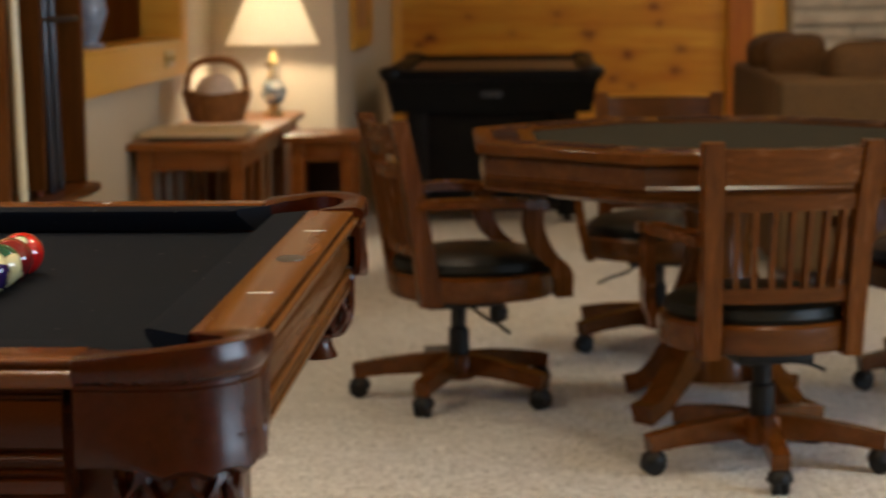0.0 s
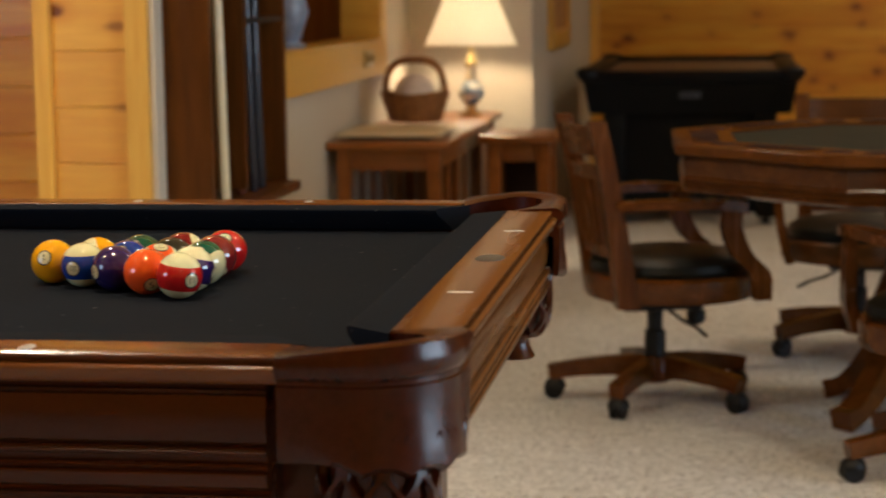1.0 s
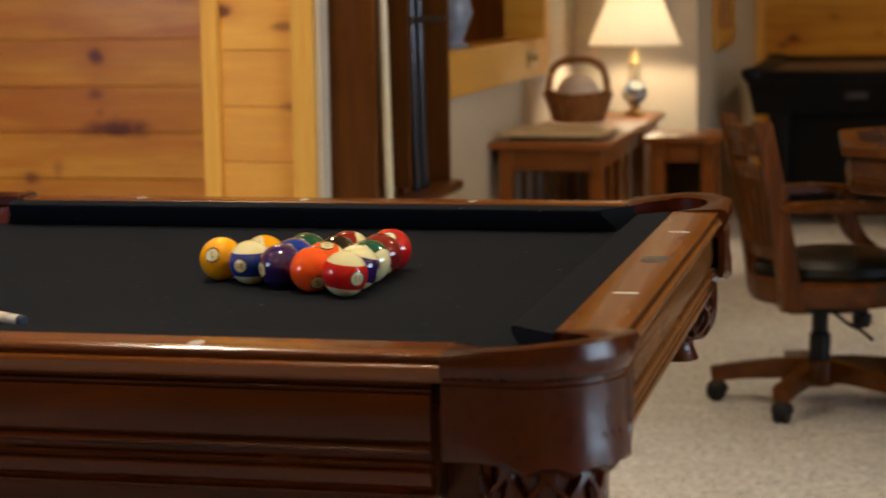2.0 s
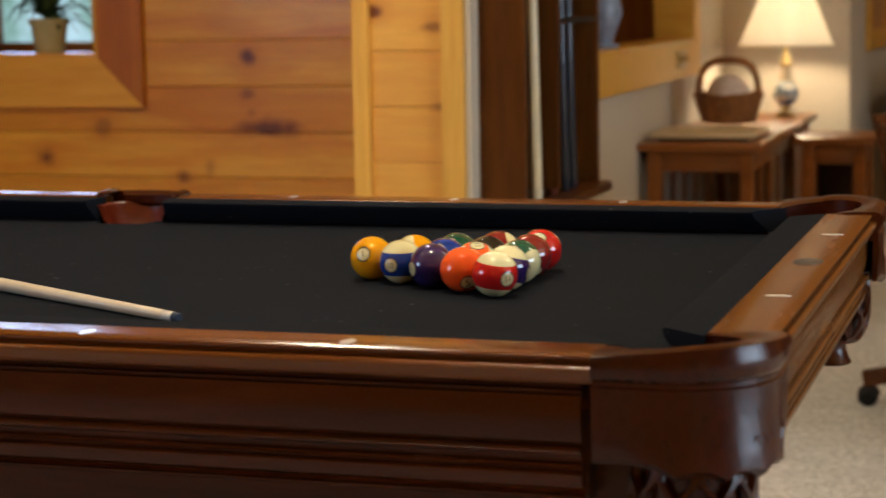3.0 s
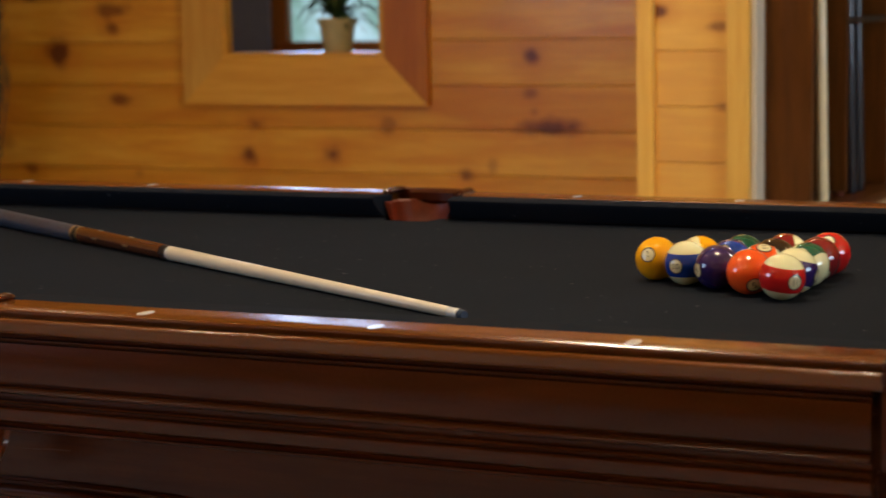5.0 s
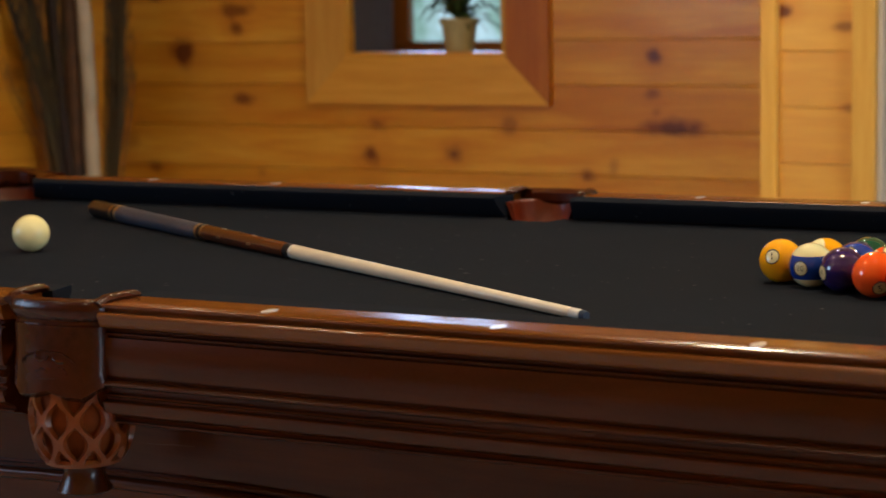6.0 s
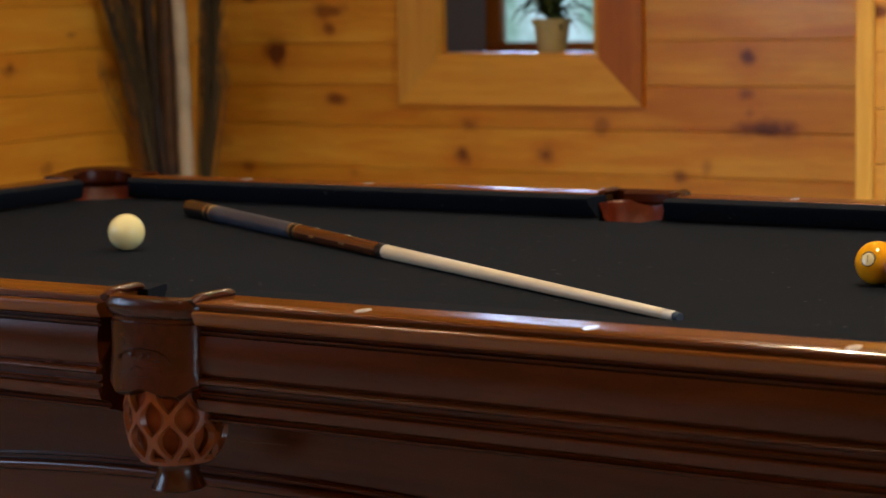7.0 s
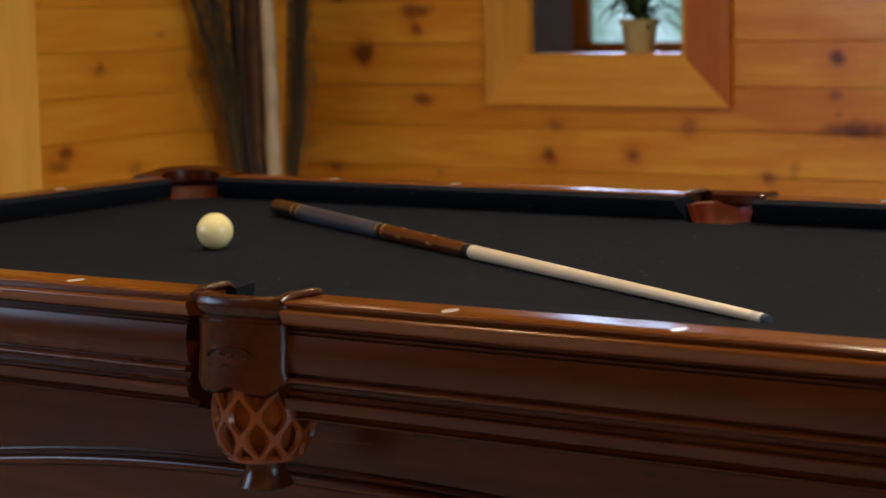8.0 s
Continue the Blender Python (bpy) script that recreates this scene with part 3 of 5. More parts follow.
# cove, thin bead, flat panel, two beads between grooves, broad band, stepped foot
BLIND = [(0.100, 0.7734), (0.1090, 0.7728), (0.1100, 0.7712), (0.1090, 0.7698), (0.1035, 0.7692), (0.1030, 0.7666), (0.1090, 0.7660), (0.1095, 0.7650), (0.1088, 0.7640), (0.1035, 0.7636), (0.1035, 0.7612),
         (0.1085, 0.7606), (0.1105, 0.7520), (0.1112, 0.7380), (0.1102, 0.7240), (0.1085, 0.7164), (0.1040, 0.7158), (0.1040, 0.7126), (0.1120, 0.7120), (0.1152, 0.7098), (0.1160, 0.7076), (0.1148, 0.7052), (0.1120, 0.7038),
         (0.1050, 0.7032), (0.1045, 0.6962), (0.1105, 0.6956), (0.1120, 0.6940), (0.1105, 0.6924), (0.1050, 0.6920), (0.1050, 0.6884), (0.1110, 0.6878), (0.1128, 0.6866), (0.1130, 0.6850), (0.1105, 0.6780), (0.1080, 0.6730),
         (0.1020, 0.6712), (0.0945, 0.6684), (0.0905, 0.6640), (0.0895, 0.6615), (0.0935, 0.6606), (0.0935, 0.6586), (0.0860, 0.6574), (0.0780, 0.6548), (0.0700, 0.6510), (0.040, 0.648), (0.040, 0.7734)]


def run(profile, a0, a1, back0=0.0, back1=0.0):
    """A profile (outward, height) run along x on the near side; back0/back1 shift the ends at the wood side."""
    sections = []
    n = max(2, int(abs(a1 - a0) / 0.25))
    reach = max(o for o, z in profile)
    for k in range(n + 1):
        f = k / n
        sec = []
        for o, z in profile:
            s0, s1 = a0 + back0 * o / reach, a1 + back1 * o / reach
            sec.append((s0 + (s1 - s0) * f, -o, z))
        sections.append(sec)
    return sweep(sections)


def placed(bm, side):
    """Move a run from the near side to one of the table's six rail places."""
    m = {"near": Matrix.Translation((0, -NY, 0)), "far": Matrix.Rotation(math.pi, 4, "Z") @ Matrix.Translation((0, -NY, 0)),
         "right": Matrix.Rotation(math.pi / 2, 4, "Z") @ Matrix.Translation((0, -NX, 0)), "left": Matrix.Rotation(-math.pi / 2, 4, "Z") @ Matrix.Translation((0, -NX, 0))}[side]
    bmesh.ops.transform(bm, matrix=m, verts=bm.verts[:])
    return bm


for side in ("near", "far"):
    # the far side pocket sits a little off the middle
    m0, m1 = (0.066, -0.066) if side == "near" else (0.058, -0.083)
    for a0, a1, b0, b1 in ((m0, NX - 0.062, -0.012, 0.046), (-NX + 0.062, m1, -0.046, 0.012)):
        part("cushion", placed(run(CUSHION, a0, a1, b0, b1), side), FELT, table, "black cloth cushion")
    for a0, a1 in ((m0 + 0.004, NX - 0.030), (-NX + 0.030, m1 - 0.004)):
        part("rail", placed(run(RAILWOOD, a0, a1), side), MAHOGANY_LIT, table, "polished red-brown wooden rail")
        # side aprons get the darker tone, their shade painted into the wood
        part("apron", placed(run(BLIND, a0 + (-0.006 if a0 > 0 else 0.014), a1 - 0.014), side), MAHOGANY_SHADED, table, "moulded wooden side panel, shade in its colour")
for side in ("right", "left"):
    part("cushion", placed(run(CUSHION, -NY + 0.062, NY - 0.062, -0.046, 0.046), side), FELT, table, "black cloth cushion")
    part("rail", placed(run(RAILWOOD, -NY + 0.030, NY - 0.030), side), MAHOGANY_LIT_Y, table, "polished red-brown wooden rail")
    # end aprons take the lit tone, as if daylight fell on them
    part("apron", placed(run(BLIND, -NY + 0.036, NY - 0.036), side), MAHOGANY_LIT_Y, table, "moulded wooden end panel, light in its colour")

# cabinet below the aprons: arched skirts with a raised bead, and a core
def skirt(half):
    n = 28
    b = bmesh.new()
    sections, bead = [], []
    for k in range(n + 1):
        x = -half + 2 * half * k / n
        f = min(1.0, max(0.0, (1 - abs(x) / half) / 0.92))
        low = 0.36 + 0.122 * math.sin(f * math.pi / 2)
        sections.append([(x, 0.040, 0.642), (x, 0.040, low), (x, 0.064, low), (x, 0.064, 0.642)])
        bead.append((x, 0.038, low + 0.066))
    sweep(sections, bm=b)
    tube(bead, 0.0085, 10, b)
    tube([(x, y, z + 0.015) for x, y, z in bead], 0.003, 6, b)
    return b


# skirts carry the same painted shade as the side aprons
for side, half, mat in (("near", NX - 0.05, MAHOGANY_SHADED), ("far", NX - 0.05, MAHOGANY_SHADED), ("right", NY - 0.066, MAHOGANY_SHADED_Y), ("left", NY - 0.066, MAHOGANY_SHADED_Y)):
    part("skirt", placed(skirt(half), side), mat, table, "arched wooden skirt with a raised bead, shade in its colour")
part("frame", box(-NX - 0.03, NX + 0.03, -NY - 0.03, NY + 0.03, 0.642, 0.733), MAHOGANY_SHADED, table)
for sx in (-1, 1):
    for sy in (-1, 1):
        leg = bmesh.new()
        for (x0, z0), (x1, z1) in zip(((0.075, 0.62), (0.08, 0.40), (0.055, 0.36), (0.06, 0.30), (0.042, 0.08), (0.06, 0.05)), ((0.08, 0.40), (0.055, 0.36), (0.06, 0.30), (0.042, 0.08), (0.06, 0.05), (0.062, 0.0))):
            sweep([[(x0 * a, x0 * b, z0) for a, b in ((1, 1), (-1, 1), (-1, -1), (1, -1))], [(x1 * a, x1 * b, z1) for a, b in ((1, 1), (-1, 1), (-1, -1), (1, -1))]], bm=leg)
        bmesh.ops.translate(leg, vec=(sx * (NX - 0.16), sy * (NY - 0.16), 0), verts=leg.verts[:])
        part("leg", leg, MAHOGANY_SHADED, table)

# pearl sights and the maker's plate
def sight():
    return sweep([[(0.015 * math.copysign(abs(math.cos(a)) ** 1.0, math.cos(a)), 0.0068 * math.sin(a), z) for a in [i * math.pi / 8 for i in range(16)]] for z in (-0.002, 0.0006)])


SIGHT_MESH = mesh_of(sight(), "sight", PEARL)
spots = [(k * S, s * (NY + 0.0905), 90) for k in (-3, -2, -1, 1, 2, 3) for s in (-1, 1)] + [(s * (NX + 0.0875), k * S, 0) for k in (-1, 1) for s in (-1, 1)]
for x, y, turn in spots:
    ob = new("sight", SIGHT_MESH)
    ob.parent, ob.matrix_basis = table, pose(x, y, 0.8005, 0, 0, turn)
for s in (-1, 1):
    plate = lathe([(0.0, -0.002), (0.023, -0.002), (0.023, 0.0004), (0.021, 0.0012), (0.0, 0.0012)], 28)
    bmesh.ops.transform(plate, matrix=pose(s * (NX + 0.0875), 0, 0.8005) @ Matrix.Diagonal((0.8, 1.3, 1, 1)), verts=plate.verts[:])
    part("name_plate", plate, STEEL, table, "oval dull metal plate")


def pocket(kind, m, scallop, label):
    """A leather drop pocket in its own frame: outward is -y. kind: side or corner."""
    pk = part("pocket", bmesh.new(), LEATHER, table, label)
    pk.matrix_basis = m
    if kind == "side":
        path = [(x, y) for x, y in ((-0.0555, -0.110), (-0.0545, -0.117), (-0.051, -0.1225), (-0.042, -0.127), (-0.022, -0.1305), (0.0, -0.1315), (0.023, -0.1305), (0.046, -0.127), (0.059, -0.1225), (0.0635, -0.117), (0.0645, -0.110))]
        drop, hole, r_hole, net_r, net_c = 0.112, (0, -0.055), 0.056, 0.057, -0.076
    else:
        # a right-angled corner with a rounded turn, flush with the rails
        square = [(-0.0295, -0.126), (0.0, -0.1275), (0.03, -0.1285)] + [(0.0370 + 0.0915 * math.sin(radians(a)), -0.0370 - 0.0915 * math.cos(radians(a))) for a in range(8, 90, 9)] + [(0.1285, -0.03), (0.1275, 0.0), (0.126, 0.0295)]
        path = [(x * 0.70711 + y * 0.70711, -x * 0.70711 + y * 0.70711) for x, y in square]
        drop, hole, r_hole, net_r, net_c = 0.110, (0, -0.062), 0.064, 0.056, -0.072
    n = len(path)
    outer = []
    for i, (x, y) in enumerate(path):
        ax, ay = path[max(i - 1, 0)]
        bx, by = path[min(i + 1, n - 1)]
        d = Vector((bx - ax, by - ay)).normalized()
        nx, ny = d.y, -d.x
        f = i / (n - 1)
        edge = 1 - abs(2 * f - 1) ** 3
        low = RT - 0.022 - (drop - 0.022) * (0.82 + 0.18 * edge) - 0.0045 * math.cos(f * scallop * 2 * math.pi)
        lip = -0.026 if kind == "side" else -0.030 - 0.046 * abs(2 * f - 1) ** 10
        rise = 0.0 if kind == "side" else 0.010 * edge
        rows = [(lip, 0.7990 + rise), (lip * 0.55, 0.8030 + rise), (-0.004, 0.8050 + rise), (0.005, 0.8025 + rise), (0.0085, 0.796 + rise / 2), (0.0085, 0.788), (0.0045, 0.7825), (0.0015, 0.779), (0.0015, 0.775), (0.0035, 0.773),
                (0.0035, 0.74), (0.003 + 0.004 * edge, (low + 0.74) / 2), (0.006 * edge + 0.002, low + 0.006), (0.0, low), (-0.006, low), (-0.006, 0.76), (lip, 0.785)]
        outer.append([(x + nx * o, y + ny * o, z) for o, z in rows])
    part("leather_shield", sweep(outer), LEATHER, pk, "glossy brown leather pocket shield with a scalloped edge")
    # raised scroll on the shield
    if kind == "side":
        scroll = bmesh.new()
        for k in range(7):
            a = 2 * math.pi * k / 7
            pts = [(0.030 * math.cos(a) + 0.010 * math.cos(a + t), -0.1378 + 0.0055 * math.cos(a) ** 2, 0.728 + 0.011 * math.sin(a) + 0.006 * math.sin(a + t)) for t in [j * 0.9 for j in range(6)]]
            tube(pts, 0.0013, 5, scroll)
        tube([(0.038 * math.cos(a), -0.1378 + 0.0055 * math.cos(a) ** 2, 0.728 + 0.016 * math.sin(a)) for a in [j * math.pi / 12 for j in range(24)]], 0.0012, 5, scroll, True)
        tagged(part("embossing", scroll, LEATHER, pk, "embossed scroll on the leather"), kind="stuff")
    else:
        scroll = bmesh.new()
        for s in (-1, 1):
            for k in range(4):
                pts = []
                for j in range(9):
                    u = j / 8
                    a = radians(45 + s * (7 + 9 * k + 11 * u))
                    gx, gy = 0.0370 + 0.0955 * math.sin(a), -0.0370 - 0.0955 * math.cos(a)
                    pts.append(((gx + gy) * 0.70711, (gy - gx) * 0.70711, 0.716 + 0.011 * math.sin(u * math.pi * 1.6 + k)))
                tube(pts, 0.0024, 5, scroll)
        tagged(part("embossing", scroll, LEATHER, pk, "embossed scrolls on the leather"), kind="stuff")
    # lining that shows inside the mouth
    inner = []
    for k in range(21):
        a = radians(-200 + 220 * k / 20)
        c, s = math.cos(a), math.sin(a)
        inner.append([(hole[0] + r * c, hole[1] + r * s, z) for r, z in ((r_hole + 0.010, 0.7880), (r_hole + 0.005, 0.7885), (r_hole + 0.001, 0.786), (r_hole - 0.001, 0.775), (r_hole - 0.005, 0.758), (r_hole - 0.012, 0.740), (r_hole - 0.022, 0.722), (r_hole - 0.018, 0.720), (r_hole - 0.007, 0.738), (r_hole + 0.004, 0.77))])
    part("lining", sweep(inner), LEATHER_RED, pk, "reddish leather pocket lining")
    # leather-wrapped arms of the pocket iron, lying across the rail ends
    if kind == "side":
        for x in (-0.063, 0.067):
            part("arm", tube(curve_points([(x * 0.97, -0.124, 0.7985), (x, -0.110, 0.8035), (x * 1.02, -0.088, 0.8040), (x * 1.05, -0.062, 0.8035), (x * 1.03, -0.050, 0.8010)], 4), [0.0075] * 13 + [0.0068, 0.006, 0.005, 0.003], 10, flat=0.75), LEATHER, pk, "leather-wrapped pocket arm")
    # net of flat leather straps that touch and part in turn
    net = bmesh.new()
    z_top, z_low = (0.708, 0.606) if kind == "side" else (0.708, 0.600)
    strands, steps = 9, 26
    for k in range(strands):
        for d in (-1, 1):
            secs = []
            for j in range(steps + 1):
                u = j / steps
                a = 2 * math.pi * (k + 0.5) / strands + d * (math.pi / strands) * (0.5 - 0.41 * math.cos(math.pi * (0.35 + 3.65 * u)))
                r = net_r * (0.95 + 0.08 * math.sin(u * math.pi)) * (1 - 0.22 * u ** 7)
                half = 0.0062 + 0.0014 * math.cos(math.pi * (0.7 + 7.3 * u))
                p = Vector((r * math.cos(a), net_c + r * math.sin(a), z_top + (z_low - z_top) * u))
                out, side = Vector((math.cos(a), math.sin(a), 0)), Vector((-math.sin(a), math.cos(a), 0))
                secs.append([p + side * half - out * 0.003, p + side * half * 0.6 + out * 0.0035, p - side * half * 0.6 + out * 0.0035, p - side * half - out * 0.003])
            sweep(secs, bm=net)
    for z, r, th in ((z_top, net_r, 0.004), (z_low + 0.002, net_r * 0.74, 0.005)):
        tube([(r * math.cos(a), net_c + r * math.sin(a), z) for a in [j * math.pi / 10 for j in range(20)]], th, 6, net, True)
    part("net", net, LEATHER_TAN if kind == "side" else LEATHER, pk, "net of flat leather straps")
    part("ball_bag", lathe([(net_r * 0.88, z_top + 0.02), (net_r * 0.94, (z_top + z_low) / 2), (net_r * 0.66, z_low), (net_r * 0.3, z_low - 0.004)], 18, m=Matrix.Translation((0, net_c, 0))), BAG_LEATHER if kind == "side" else LEATHER, pk, "dark leather inside the net")
    part("bottom_cap", lathe([(0.024, z_low + 0.006), (0.027, z_low), (0.024, z_low - 0.008), (0.025, z_low - 0.018), (0.030, z_low - 0.030), (0.033, z_low - 0.036), (0.031, z_low - 0.038)], 20, m=Matrix.Translation((0, net_c, 0))), LEATHER, pk, "flared leather bottom cap")
    return pk


def side_or_corner():
    for turn in (0, 180):
        pocket("side", pose(0.0125 if turn else 0.0, 0, 0, 0, 0, turn) @ pose(0, -NY + 0.004, 0), 3, "leather side pocket with an embossed shield and woven net")
    for x, y, turn in ((NX, -NY, 45), (NX, NY, 135), (-NX, NY, 225), (-NX, -NY, -45)):
        pocket("corner", pose(x, y, 0, 0, 0, turn), 5, "leather corner pocket with a scalloped shield")


side_or_corner()

# ---------------------------------------------------------------- balls and cue on the cloth
R = 0.0286
COLOURS = {1: (0.92, 0.42, 0.006), 2: (0.006, 0.04, 0.27), 3: (0.55, 0.012, 0.012), 4: (0.026, 0.011, 0.095), 5: (0.92, 0.105, 0.014), 6: (0.004, 0.085, 0.045),
           7: (0.21, 0.012, 0.014), 8: (0.008, 0.008, 0.009)}
WORDS = {1: "yellow", 2: "blue", 3: "red", 4: "purple", 5: "orange", 6: "green", 7: "maroon", 8: "black"}
SPOT = plain("ivory_number_spot", (0.74, 0.66, 0.38), 0.15, 0, 0.5, 0.04)
INK = plain("black_ink", (0.02, 0.02, 0.02), 0.3)


def numeral(text, size):
    cu = bpy.data.curves.new("numeral", "FONT")
    cu.body, cu.size, cu.align_x, cu.align_y, cu.resolution_u = text, size, "CENTER", "CENTER", 2
    tmp = bpy.data.objects.new("numeral", cu)
    scene.collection.objects.link(tmp)
    me = bpy.data.meshes.new_from_object(tmp.evaluated_get(bpy.context.evaluated_depsgraph_get()))
    bpy.data.objects.remove(tmp)
    me.materials.clear()
    me.materials.append(INK)
    return me


def ball(number, x, y, spot_way, roll=0.0, axis=None):
    """A numbered ball; spot_way is where its number faces, axis the pole of its stripe."""
    striped = number > 8
    colour = COLOURS[number - 8 if striped else number]
    word = WORDS[number - 8 if striped else number]
    label = f"{word} {'striped' if striped else 'solid'} billiard ball in the racked triangle"
    b = bmesh.new()
    bmesh.ops.create_uvsphere(b, u_segments=40, v_segments=24, radius=R)
    ob = tagged(part("billiard_ball", b, ball_material(f"{word}_{'stripe' if striped else 'solid'}", colour, striped)), label, "billiard ball", "racked billiard balls")
    way = Vector(spot_way).normalized()
    pole = Vector(axis if axis else (0, 0, 1))
    pole = (pole - way * pole.dot(way)).normalized()
    third = pole.cross(way)
    ob.matrix_basis = Matrix.Translation((x, y, BED + R)) @ Matrix((way, third, pole)).transposed().to_4x4()
    for s in (1, -1):
        cap = bmesh.new()
        sections = [[((R + 0.00012) * math.cos(e) * s, (R + 0.00012) * math.sin(e) * math.cos(a), (R + 0.00012) * math.sin(e) * math.sin(a)) for a in [j * math.pi / 9 for j in range(18)]] for e in (0.02, 0.12, 0.23, 0.33)]
        sweep(sections, bm=cap)
        part("number_spot", cap, SPOT, ob, "ivory disc with a number")
        rim = bmesh.new()
        tube([(R * math.cos(0.325) * s, R * math.sin(0.325) * math.cos(a), R * math.sin(0.325) * math.sin(a)) for a in [j * math.pi / 12 for j in range(24)]], 0.0009, 4, rim, True)
        part("spot_ring", rim, INK, ob)
    num = new("numeral", numeral(str(number), 0.0130 if number < 10 else 0.0108))
    num.parent = ob
    num.matrix_basis = pose(R + 0.0001, 0, 0, 90, 0, 90) @ pose(0, 0, 0, 0, 0, roll)
    return ob


DX, DY, AX, AY = 0.0497, 0.0574, 0.637, 0.010


def rack(row, k):
    return AX + DX * row, AY + (k - row / 2) * DY


def V(right, up, toward=1.0):
    """A direction: to the right, up and towards the sitting side of the table."""
    return (right * 0.96 + toward * 0.29, right * 0.29 - toward * 0.96, up)


for number, row, k, way, roll, axis in (
        (1, 0, 0, V(-0.45, 0.35), 10, None), (10, 1, 0, V(-0.55, -0.05), 0, (0, 0, 1)), (9, 1, 1, V(0.1, -0.5, 0.8), 0, V(-0.8, 0.35, 0.3)),
        (4, 2, 0, V(-1.2, -0.1, 0.6), 0, None), (2, 2, 1, V(0.3, -0.5, -0.6), 0, None), (6, 2, 2, V(0.3, -0.5, -0.6), 0, None),
        (5, 3, 0, V(0.25, -0.55), 20, None), (13, 3, 1, V(0.1, 1.0, 0.45), 0, (0.9, 0.4, 0.2)), (8, 3, 2, V(0, -0.3, -1), 0, None), (15, 3, 3, V(0.1, -0.3, -1), 0, V(1, 0.25, 0.0)),
        (11, 4, 0, V(0.62, -0.15), 5, (0.12, 0.0, 1)), (12, 4, 1, V(0.9, -0.2, 0.2), 0, (-0.25, 0.1, 1)), (14, 4, 2, V(0.3, -0.6, -0.75), 0, V(0.7, -0.35, 0.6)), (7, 4, 3, V(0.25, -0.75, 0.9), 0, None), (3, 4, 4, V(-0.1, 0.75, 0.8), 0, None)):
    ball(number, *rack(row, k), way, roll, axis)

b = bmesh.new()
bmesh.ops.create_uvsphere(b, u_segments=40, v_segments=24, radius=R)
tagged(part("cue_ball", b, plain("cream_ball", (0.86, 0.79, 0.40), 0.12, 0, 0.6, 0.04, 40, 0.0)), "cream white cue ball alone on the black cloth", "billiard ball").location = (-0.528, -0.082, BED + R)


def pool_cue():
    tip, butt = Vector((0.532, -0.370, BED + 0.0066)), Vector((-0.750, 0.357, BED + 0.0152))
    d = butt - tip
    t = thing("pool_cue", "pool cue with pale maple shaft lying on the cloth", "pool cue", Matrix.Translation(tip) @ d.to_track_quat("Z", "Y").to_matrix().to_4x4())
    L = d.length
    for name, a, b_, r0, r1, mat, label in (
            ("tip", 0.0, 0.010, 0.0055, 0.0062, plain("blue_chalked_tip", (0.03, 0.05, 0.09), 0.8), "blue chalked leather tip"),
            ("ferrule", 0.010, 0.030, 0.0063, 0.0064, PEARL, "white ferrule"),
            ("shaft", 0.030, 0.717, 0.0064, 0.0105, plain("pale_maple", (0.70, 0.61, 0.45), 0.35, 0, 0.3, 0.1, 18), "pale maple shaft"),
            ("joint_ring", 0.717, 0.723, 0.0108, 0.0109, PEARL, "white joint ring"),
            ("joint", 0.723, 0.742, 0.0109, 0.0110, BLACK_PLASTIC, "black joint collar"),
            ("forearm", 0.742, 1.015, 0.0110, 0.0125, wood("cue_forearm_wood", (0.03, 0.008, 0.003), (0.10, 0.026, 0.008), (0.18, 0.055, 0.018), "z", 0.25, 0.5), "red-brown wooden forearm with inlays"),
            ("ring", 1.015, 1.020, 0.0128, 0.0129, BRASS, "brass ring"),
            ("collar", 1.020, 1.033, 0.0127, 0.0128, BLACK_PLASTIC, "black collar"),
            ("ring", 1.033, 1.040, 0.0129, 0.0130, BRASS, "brass ring"),
            ("wrap", 1.040, 1.355, 0.0127, 0.0142, plain("blue_grey_wrap", (0.042, 0.050, 0.072), 0.4, 0, 0, 0.6, 160, 0.6), "dark blue-grey wrapped grip"),
            ("ring", 1.355, 1.362, 0.0145, 0.0146, BRASS, "brass ring"),
            ("collar", 1.362, 1.376, 0.0144, 0.0145, BLACK_PLASTIC, "black collar"),
            ("ring", 1.376, 1.382, 0.0146, 0.0147, BRASS, "brass ring"),
            ("butt_cap", 1.382, L - 0.004, 0.0146, 0.0150, plain("dark_butt", (0.009, 0.006, 0.005), 0.3, 0, 0.4), "dark butt cap")):
        part(name, lathe([(r0 * 0.9, a), (r0, a + 0.001), (r1, b_ - 0.001), (r1 * 0.9, b_)], 18), mat, t, label)
    for k in range(4):
        a = k * math.pi / 2
        part("inlay", inlay_mesh(a), BRASS, t)


def inlay_mesh(a):
    b_ = box(-0.0014, 0.0014, 0.0100, 0.0123, 0.840, 0.854, 0.0004)
    box(-0.0014, 0.0014, 0.0103, 0.0128, 0.945, 0.958, 0.0004, b_)
    bmesh.ops.transform(b_, matrix=Matrix.Rotation(a, 4, "Z"), verts=b_.verts[:])
    return b_


pool_cue()


